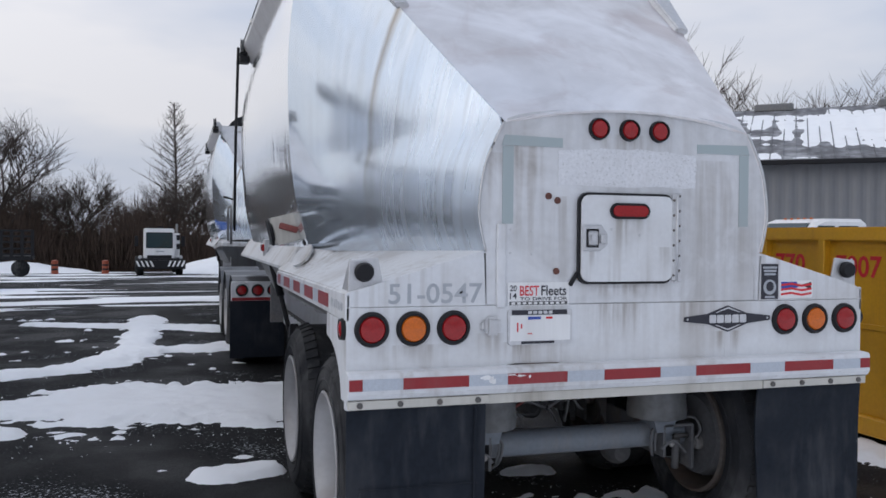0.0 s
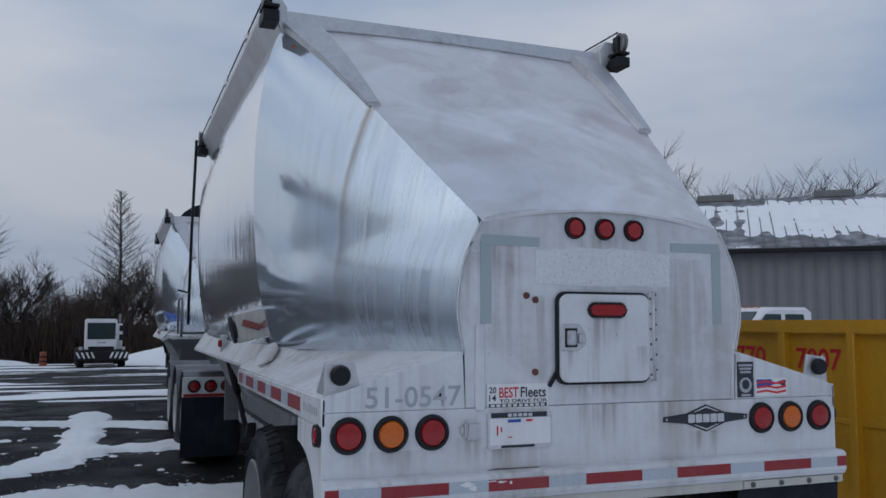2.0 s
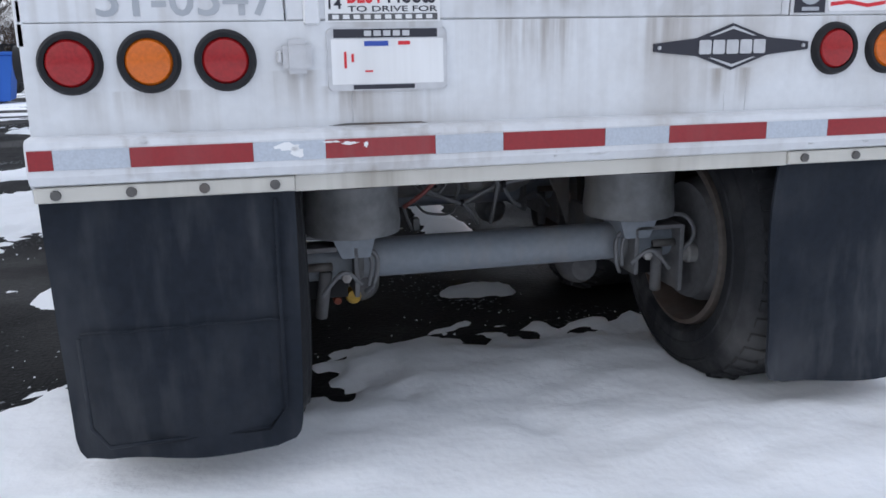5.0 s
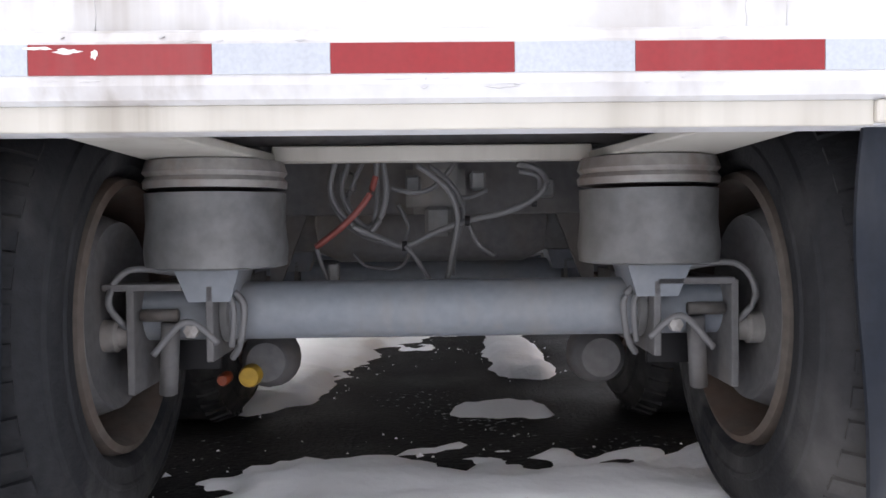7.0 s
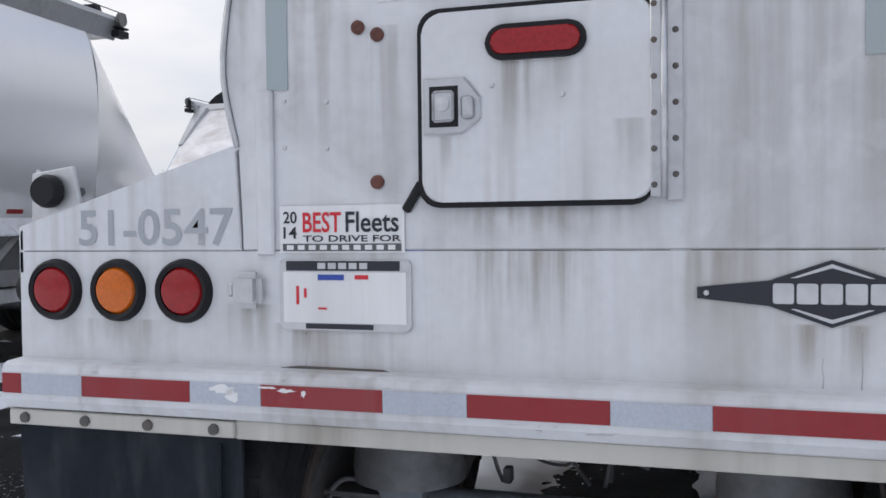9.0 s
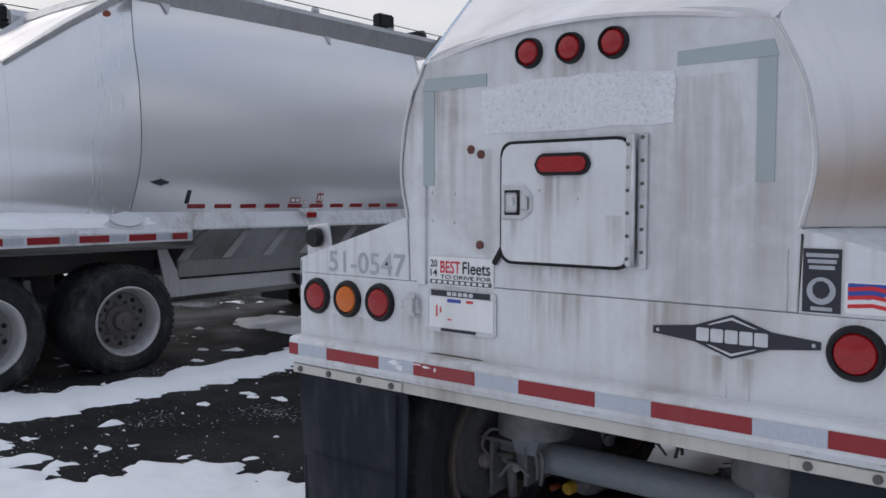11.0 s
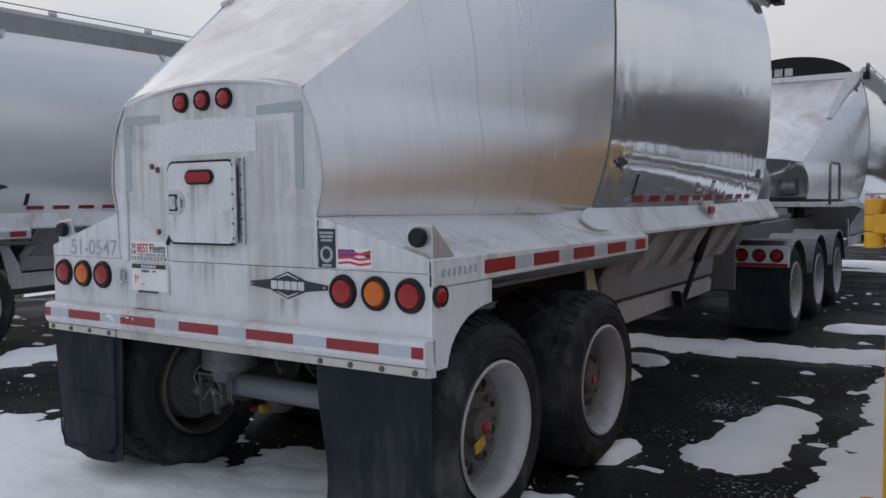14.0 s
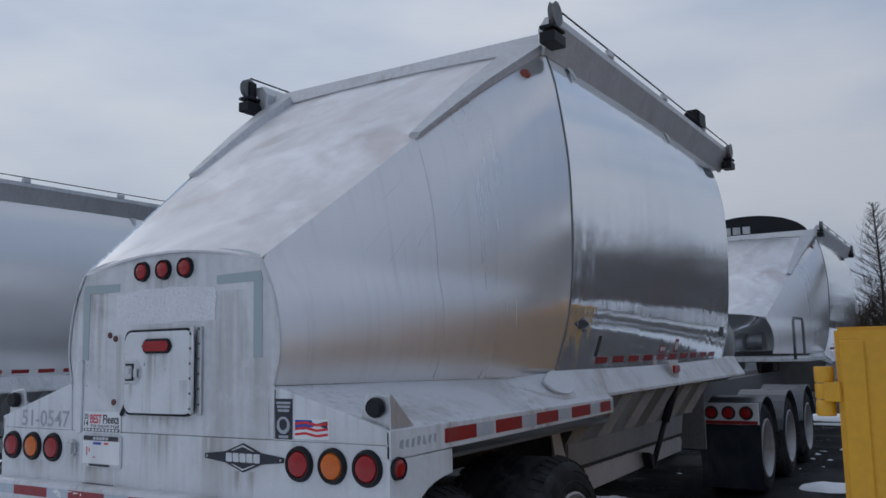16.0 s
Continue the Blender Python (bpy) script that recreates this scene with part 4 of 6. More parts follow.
    # cracked sealant and scuffs above the bumper
    for x, z0, z1 in ((-0.535, 0.995, 1.075), (0.565, 0.995, 1.10), (0.50, 0.995, 1.05), (0.66, 1.25, 1.42)):
        part("crack", tubem([(x, 0.0, z0), (x + 0.002, 0.0, lerp(z0, z1, 0.4)), (x - 0.001, 0.0, lerp(z0, z1, 0.7)), (x + 0.001, 0.0, z1)], 0.0009, 4), "rail", root)
    rs = random.Random(12)
    for i in range(26):
        x, w = rs.uniform(-1.25, 1.2), rs.uniform(0.005, 0.035) * (2.2 if i % 9 == 0 else 1)
        z = rs.choice((0.90, 0.905, 0.912, 0.972, 0.978))
        part("paint_chip", platem([(x, z), (x + w * 0.4, z - rs.uniform(0.001, 0.003)), (x + w, z + 0.001), (x + w * 0.6, z + rs.uniform(0.001, 0.003))], "y", -0.0632, -0.055), "rail", bumper)
    tr = random.Random(31)
    for x, z, w, h in ((-0.745, 0.953, 0.085, 0.015), (-0.70, 0.940, 0.035, 0.02), (-0.575, 0.957, 0.045, 0.006), (-0.52, 0.952, 0.016, 0.009), (-0.62, 0.962, 0.05, 0.004)):
        rim = [(x + w * (0.5 + 0.5 * math.cos(q) * tr.uniform(0.55, 1.1)), z + h * math.sin(q) * tr.uniform(0.3, 1.0)) for q in [2 * math.pi * i / 13 for i in range(13)]]
        part("tape_tear", platem(rim, "y", -0.0652, -0.064), "sticker", bumper)
    part("grime_ledge", platem([(-0.66, 0.987), (-0.30, 0.987), (-0.36, 0.998), (-0.55, 1.0)], "y", -0.006, 0.0), "drum", root)
    # mud flaps
    for s in (-1, 1):
        x0, x1 = (-1.29, -0.69) if s < 0 else (0.69, 1.285)
        bend = 0.035 if s < 0 else 0.06
        def sheet(u, v, x0=x0, x1=x1, s=s):
            x = lerp(x0, x1, u)
            a = 1 - v
            wob = 0.012 * math.sin(9 * u + 4 * v) * a + 0.02 * a * a * math.sin(5 * u + 1)
            pinch = 0.05 * a * a * (0.5 - u) + (0.02 * math.sin(6 * v) * (u < 0.1) if s > 0 else 0)
            return (x + pinch * 0.6, -0.012 + wob + bend * a * (1 - a), lerp(0.15, 0.85, v))
        me = surfm(sheet, 16, 20)
        # round the lower corners
        for vtx in me.vertices:
            for xc, sg in ((x0 + 0.09, -1), (x1 - 0.09, 1)):
                dx, dz = (vtx.co.x - xc) * sg, 0.215 - vtx.co.z
                if dx > 0 and dz > 0:
                    r = math.hypot(dx, dz)
                    m8 = max(dx, dz)
                    k = m8 / r
                    vtx.co.x, vtx.co.z = xc + sg * dx * k, 0.215 - dz * k
        fl = part("mud_flap", me, "flap", root, "black rubber mud flap, scuffed grey", 0.010)
        part("flap_strip", boxm(x0, x1, -0.045, -0.027, 0.842, 0.878, 0.003), "ivory", fl, "galvanised clamping strip")
        for k in range(4):
            part("bolt", lathem([(0.013, -0.045), (0.012, -0.052), (0.0, -0.054)], "y", (lerp(x0, x1, 0.08 + 0.28 * k), 0, 0.860), 10), "drum", fl)
        if s < 0:
            rib = [(x0 + 0.055, -0.03, 0.50), (x0 + 0.06, -0.026, 0.26), (x0 + 0.10, -0.028, 0.205), (x1 - 0.10, -0.016, 0.205), (x1 - 0.055, -0.02, 0.26), (x1 - 0.05, -0.02, 0.82)]
            part("moulded_rib", tubem(rib, 0.006, 6), "flap", fl)
            part("fold_line", tubem([(lerp(x0, x1, 0.09 + 0.085 * i), sheet(0.09 + 0.085 * i, 0.51)[1] - 0.008, 0.505 + 0.003 * math.sin(2.3 * i)) for i in range(11)], 0.0028, 5), "flap", fl)
    # cross frame under the tail
    part("cross_member", boxm(-0.95, 0.95, 0.98, 1.04, 0.72, 0.90), "under", root, "dirty cross member")
    part("floor_plate", boxm(-1.2, 1.2, 0.05, 2.6, 1.13, 1.15), "under", root)
    part("tail_channel", boxm(-1.2, 1.2, 0.0, 0.10, 0.86, 0.905, 0.002), "rail", root, "grey aluminium tail frame")
    for s in (-1, 1):
        part("tail_arm", platem([(s * 0.60, 0.0), (s * 0.44, 0.0), (s * 0.36, 0.62), (s * 0.63, 0.64)], "z", 0.838, 0.858, 0.003), "ivory", root, "dirty pale tail frame arm")
    part("tail_beam", boxm(-0.37, 0.37, 0.60, 0.65, 0.838, 0.875, 0.003), "ivory", root)
    part("inner_sheet", boxm(-0.9, 0.9, 0.655, 0.675, 0.88, 1.12, 0.002), "under", root, "smeared grey inner sheet")
    for s in (-1, 1):
        part("frame_rail", boxm(s * 0.49 - 0.04, s * 0.49 + 0.04, 0.30, 3.2, 0.90, 1.13), "under", root)
        part("frame_gusset", platem([(s * 0.30, 0.86), (s * 0.46, 0.86), (s * 0.46, 0.45)], "y", 1.05, 1.07), "under", root)
    for y in (0.53, 1.75):
        part("axle", lathem([(0.066, -0.66), (0.066, 0.66)], "x", (0, y + 0.06, 0.50), 24), "axle", root, "grey painted axle tube")
        for s in (-1, 1):
            bag = part("air_spring", lathem([(0.0, 0.60), (0.135, 0.60), (0.155, 0.605), (0.158, 0.64), (0.152, 0.70), (0.154, 0.765), (0.0, 0.77)], "z", (s * 0.485, y + 0.02, 0), 32), "steel", root, "grey rubber air spring")
            part("spring_plate", lathem([(0.0, 0.775), (0.156, 0.775), (0.158, 0.79), (0.15, 0.80), (0.158, 0.81), (0.15, 0.835), (0.0, 0.838)], "z", (s * 0.485, y + 0.02, 0), 32), "rust", bag)
            part("pedestal", platem([(s * 0.42, 0.60), (s * 0.56, 0.60), (s * 0.53, 0.53), (s * 0.44, 0.53)], "y", y - 0.06, y + 0.10), "axle", bag)
            hang = part("trailing_arm", merged(boxm(s * 0.60 - 0.115, s * 0.60 + 0.055, y - 0.06, y + 0.02, 0.555, 0.57, 0.002), boxm(s * 0.655 - 0.008, s * 0.655 + 0.008, y - 0.06, y + 0.55, 0.33, 0.565, 0.002), boxm(s * 0.485 - 0.008, s * 0.485 + 0.008, y - 0.06, y + 0.55, 0.40, 0.565, 0.002)), "under", root, "welded trailing arm")
            part("arm_bolt", tubem([(s * 0.56, y - 0.03, 0.50), (s * 0.64, y - 0.03, 0.50)], 0.014, 8), "drum", hang)
            part("slack_adjuster", tubem([(s * 0.58, y - 0.02, 0.48), (s * 0.59, y + 0.0, 0.40), (s * 0.60, y + 0.02, 0.32)], 0.021, 8), "under", root, "greasy slack adjuster")
            part("cam_shaft", lathem([(0.028, s * 0.65), (0.028, s * 0.69), (0.036, s * 0.695), (0.036, s * 0.735), (0.02, s * 0.745)], "x", (0, y - 0.02, 0.455), 16), "rust", root, "rusty cam shaft end")
            part("brake_chamber", lathem([(0.0, -0.09), (0.05, -0.085), (0.07, -0.05), (0.078, 0.0), (0.07, 0.05), (0.05, 0.085), (0.0, 0.09)], "y", (s * 0.43, y + 0.36, 0.345), 20), "under", root, "dirty brake chamber")
            hose(root, [(s * 0.66, y - 0.03, 0.46), (s * 0.70, y - 0.06, 0.53), (s * 0.66, y - 0.04, 0.60), (s * 0.52, y - 0.03, 0.585)], 0.008)
            hose(root, [(s * 0.47, y - 0.05, 0.44), (s * 0.53, y - 0.08, 0.49), (s * 0.60, y - 0.08, 0.42)], 0.008)
            wheel(root, s, y)
    part("plug_cap", lathem([(0.024, -0.03), (0.028, -0.02), (0.028, 0.02)], "y", (-0.465, 0.79, 0.315), 16), "yellow_bright", root, "yellow brake chamber plug")
    part("red_cap", lathem([(0.012, -0.035), (0.016, -0.025), (0.016, 0.02)], "y", (-0.525, 0.77, 0.312), 12), "orange", root, "small orange-red cap")
    for s in (-1, 1):
        # clamp bands, u-bolts and a line strapped to the axle's end
        part("axle_band", lathem([(0.068, s * 0.455), (0.072, s * 0.46), (0.072, s * 0.475), (0.068, s * 0.48)], "x", (0, 0.59, 0.50), 24), "steel", root, "grey weld band round the axle")
        hose(root, [(s * 0.44, 0.50, 0.55), (s * 0.415, 0.49, 0.52), (s * 0.425, 0.50, 0.44), (s * 0.45, 0.53, 0.40)], 0.008)
        hose(root, [(s * 0.455, 0.49, 0.56), (s * 0.435, 0.48, 0.51), (s * 0.445, 0.50, 0.43)], 0.007)
        # black plate closes the arm's mouth, standing in for the shade inside it
        part("arm_mouth_dark", boxm(s * 0.57 - 0.07, s * 0.57 + 0.07, 0.62, 0.64, 0.36, 0.55, 0.002), "black", root)
        part("axle_nut", lathem([(0.016, 0.0), (0.016, -0.02), (0.0, -0.024)], "y", (s * 0.52, 0.47, 0.47), 6, False), "rust", root)
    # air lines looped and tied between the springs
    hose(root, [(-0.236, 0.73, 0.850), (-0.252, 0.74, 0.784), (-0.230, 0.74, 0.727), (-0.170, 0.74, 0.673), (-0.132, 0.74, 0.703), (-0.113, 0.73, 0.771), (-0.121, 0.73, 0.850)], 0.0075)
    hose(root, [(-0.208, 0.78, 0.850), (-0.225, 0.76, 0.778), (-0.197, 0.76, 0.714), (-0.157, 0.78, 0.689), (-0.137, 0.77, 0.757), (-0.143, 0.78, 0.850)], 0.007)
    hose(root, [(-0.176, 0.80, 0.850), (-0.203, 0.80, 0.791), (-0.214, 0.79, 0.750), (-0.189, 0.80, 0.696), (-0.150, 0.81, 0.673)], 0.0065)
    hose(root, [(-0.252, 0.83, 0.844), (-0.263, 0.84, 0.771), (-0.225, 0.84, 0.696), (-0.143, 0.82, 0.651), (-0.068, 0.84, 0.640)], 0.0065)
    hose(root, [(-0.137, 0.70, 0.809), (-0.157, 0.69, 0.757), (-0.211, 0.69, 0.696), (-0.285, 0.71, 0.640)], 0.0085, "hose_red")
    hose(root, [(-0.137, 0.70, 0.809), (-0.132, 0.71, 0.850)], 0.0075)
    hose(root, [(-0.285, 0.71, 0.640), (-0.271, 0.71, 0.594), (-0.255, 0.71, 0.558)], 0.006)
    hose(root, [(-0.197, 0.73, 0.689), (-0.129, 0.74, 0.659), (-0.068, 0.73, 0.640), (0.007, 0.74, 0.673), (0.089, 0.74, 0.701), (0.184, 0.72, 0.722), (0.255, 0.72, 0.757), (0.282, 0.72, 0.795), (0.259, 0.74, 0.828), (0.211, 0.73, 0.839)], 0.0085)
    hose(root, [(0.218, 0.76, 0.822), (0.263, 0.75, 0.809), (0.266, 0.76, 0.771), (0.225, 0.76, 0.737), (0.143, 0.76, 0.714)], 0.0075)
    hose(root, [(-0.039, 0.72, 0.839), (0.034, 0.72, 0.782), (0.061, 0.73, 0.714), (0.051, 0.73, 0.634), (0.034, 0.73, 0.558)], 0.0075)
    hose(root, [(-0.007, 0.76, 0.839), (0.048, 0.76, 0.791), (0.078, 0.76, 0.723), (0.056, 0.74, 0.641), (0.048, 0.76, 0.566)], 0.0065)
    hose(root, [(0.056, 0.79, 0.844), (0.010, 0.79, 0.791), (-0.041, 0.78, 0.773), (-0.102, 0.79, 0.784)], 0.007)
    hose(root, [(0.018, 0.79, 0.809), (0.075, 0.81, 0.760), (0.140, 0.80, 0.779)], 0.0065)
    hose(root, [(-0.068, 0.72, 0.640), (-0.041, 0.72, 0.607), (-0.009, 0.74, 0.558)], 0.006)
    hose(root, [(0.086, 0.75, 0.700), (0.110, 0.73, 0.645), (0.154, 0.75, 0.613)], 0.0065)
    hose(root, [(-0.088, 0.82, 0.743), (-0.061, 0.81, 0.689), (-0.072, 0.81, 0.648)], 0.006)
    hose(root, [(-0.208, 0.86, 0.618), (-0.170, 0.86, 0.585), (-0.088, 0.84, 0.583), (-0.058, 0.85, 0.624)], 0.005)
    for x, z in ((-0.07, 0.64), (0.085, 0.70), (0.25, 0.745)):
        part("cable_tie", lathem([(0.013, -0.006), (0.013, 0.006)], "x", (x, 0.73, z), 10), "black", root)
    for x, z in ((-0.22, 0.80), (-0.05, 0.79), (0.12, 0.80), (0.30, 0.78)):
        part("fitting", boxm(x - 0.02, x + 0.02, 0.84, 0.90, z - 0.02, z + 0.03, 0.006), "steel", root)
    part("bracket_foot", boxm(-0.255, -0.23, 0.70, 0.74, 0.555, 0.60, 0.004), "steel", root)
    part("relay_valve", merged(boxm(-0.07, 0.09, 0.90, 1.02, 0.72, 0.86, 0.02, 2), boxm(-0.02, 0.05, 0.86, 0.92, 0.66, 0.74, 0.01)), "steel", root, "grimy relay valve")
    part("air_tank", lathem([(0.0, -0.36), (0.09, -0.34), (0.12, -0.28), (0.12, 0.28), (0.09, 0.34), (0.0, 0.36)], "x", (0.0, 1.25, 0.70), 24), "under", root, "dirty air tank")


def belly(root):
    """Bottom-dump gates between the axles and the king pin."""
    y0, y1 = 2.50, 5.35
    for s in (-1, 1):
        chute = [(s * 1.12, y0 + 0.12, 1.37), (s * 1.12, y1, 1.37), (s * 0.93, y1 - 0.24, 0.985), (s * 0.93, y0, 0.985), (s * 0.935, y0 - 0.02, 0.83), (s * 0.935, y1 - 0.32, 0.83)]
        part("chute_side", shaped(chute, [(0, 1, 2, 3), (3, 2, 5, 4)]), "gate", root, "ribbed grey chute side", 0.012)
        part("chute_end", shaped([(s * 1.12, y0 + 0.12, 1.37), (s * 0.93, y0, 0.985), (s * 0.935, y0 - 0.02, 0.83), (s * 0.3, y0 - 0.05, 0.83), (s * 0.3, y0 + 0.1, 1.37)], [(0, 1, 2, 3, 4)]), "gate", root, "", 0.012)
        part("chute_end", shaped([(s * 1.12, y1, 1.37), (s * 0.93, y1 - 0.24, 0.985), (s * 0.935, y1 - 0.32, 0.83), (s * 0.3, y1 - 0.3, 0.83), (s * 0.3, y1, 1.37)], [(0, 1, 2, 3, 4)]), "gate", root, "", 0.012)
        for k in range(6):
            y = 2.76 + 0.52 * k
            w = 0.055
            hi, lo, mid = (s * 1.125, 1.365), (s * 0.936, 0.99), (s * 0.965, 0.985)
            rib = [(hi[0], y - w, hi[1]), (hi[0] + s * 0.06, y, hi[1]), (hi[0], y + w, hi[1]), (lo[0], y - 0.22 - w * 1.3, lo[1]), (lo[0] + s * 0.075, y - 0.22, lo[1] + 0.012), (lo[0], y - 0.22 + w * 1.3, lo[1])]
            part("chute_rib", shaped(rib, [(0, 1, 4, 3), (1, 2, 5, 4), (3, 4, 5), (0, 2, 1), (0, 3, 5, 2)]), "gate", root)
        part("gate_hinge", boxm(s * 0.94 - 0.012, s * 0.94 + 0.012, y0, y1 - 0.35, 0.805, 0.826), "black", root)
        for k in range(12):
            part("rivet", lathem([(0.012, s * 0.0), (0.011, s * 0.008), (0.0, s * 0.01)], "x", (s * 0.953, y0 + 0.1 + 0.21 * k, 0.815), 8), "drum", root)
        bar = [(y0 - 0.16, 0.79), (y0 - 0.24, 1.12), (y0 - 0.13, 1.12), (y0 + 0.02, 0.80), (y1 - 0.55, 0.80), (y1 - 0.48, 0.93), (y1 - 0.28, 0.76), (y1 - 0.32, 0.67), (y0 - 0.16, 0.63)]
        part("gate", platem(bar, "x", s * 0.915, s * 0.935, 0.004), "rail", root, "pale clamshell gate bar")
        part("gate_leaf", shaped([(s * 0.92, y0 - 0.1, 0.66), (s * 0.92, y1 - 0.35, 0.68), (s * 0.12, y1 - 0.4, 0.50), (s * 0.12, y0, 0.48)], [(0, 1, 2, 3)]), "gate", root, "", 0.012)
        part("strut", tubem([(s * 1.14, 4.36, 1.36), (s * 1.06, 4.20, 1.0)], 0.034, 10), "black", root, "black gate strut")
        part("strut_rod", tubem([(s * 1.06, 4.20, 1.0), (s * 0.99, 4.05, 0.66)], 0.022, 8), "black", root)
        part("strut_foot", platem([(3.93, 0.78), (4.0, 0.64), (4.1, 0.64), (4.12, 0.72)], "x", s * 0.94, s * 1.01, 0.006), "black", root)
        part("strut_bracket", platem([(4.22, 1.40), (4.55, 1.40), (4.42, 1.29), (4.30, 1.29)], "x", s * 1.09, s * 1.17, 0.004), "gate", root)
        part("front_frame", boxm(s * 0.66 - 0.34, s * 0.66 + 0.34, 5.62, 5.66, 0.62, 1.30, 0.004), "under", root, "grimy front frame sheet")
        # lamp in its folded bracket
        part("lamp_bracket", platem([(3.80, 1.50), (4.06, 1.50), (4.06, 1.33), (3.98, 1.33)], "x", s * 1.205, s * 1.235, 0.003), "white", root)
        part("side_marker", boxm(s * 1.23, s * 1.255, 3.90, 4.04, 1.40, 1.46, 0.008), "red", root, "red side marker lamp")
        # front under-nose
        part("nose_disc", lathem([(0.0, s * 0.07), (0.16, s * 0.06), (0.24, s * 0.02), (0.27, s * -0.06), (0.27, s * -0.3)], "x", (s * 1.02, RAIL_Y + 0.35, 1.62), 32), "gate", root, "round grey front casting")
        part("kingpin_rail", platem([(4.7, 1.40), (7.9, 1.40), (7.9, 1.28), (5.6, 1.22), (4.9, 1.0)], "x", s * 0.50, s * 0.56), "under", root)
    part("upper_plate", boxm(-1.1, 1.1, FRONT_Y, FRONT_Y + 1.9, 1.27, 1.32), "under", root)


def diamond_badge(root, m, w, h, name="diamond_badge", plain=True):
    """A black winged diamond plate with pale bars in place of its lettering."""
    k = 0.46
    out = [(-w, -0.17 * h), (-w, 0.17 * h), (-k * w, 0.38 * h), (0, h), (k * w, 0.38 * h), (w, 0.17 * h), (w, -0.17 * h), (k * w, -0.38 * h), (0, -h), (-k * w, -0.38 * h)]
    b = part(name, moved(platem(out, "y", -0.004, 0.0, 0.0), m), "ink", root, "black winged diamond badge")
    for q in (-1, 1):
        part("badge_line", moved(platem([(-0.30 * w, q * 0.46 * h), (0.0, q * 0.88 * h), (0.30 * w, q * 0.46 * h), (0.26 * w, q * 0.46 * h), (0.0, q * 0.76 * h), (-0.26 * w, q * 0.46 * h)], "y", -0.006, -0.003), m), "chrome", b)
    if plain:
        # plain pale blocks where the maker's mark stands
        for i in range(5):
            x0 = -0.43 + 0.175 * i
            part("badge_block", moved(platem(rounded(x0 * w, (x0 + 0.155) * w, -0.31 * h, 0.30 * h, 0.005), "y", -0.0062, -0.003), m), "chrome", b)
    for q in (-0.93, 0.93):
        part("bolt", moved(lathem([(0.006, -0.004), (0.005, -0.008), (0.0, -0.009)], "y", (q * w, 0, 0), 8), m), "chrome", b)
    return b


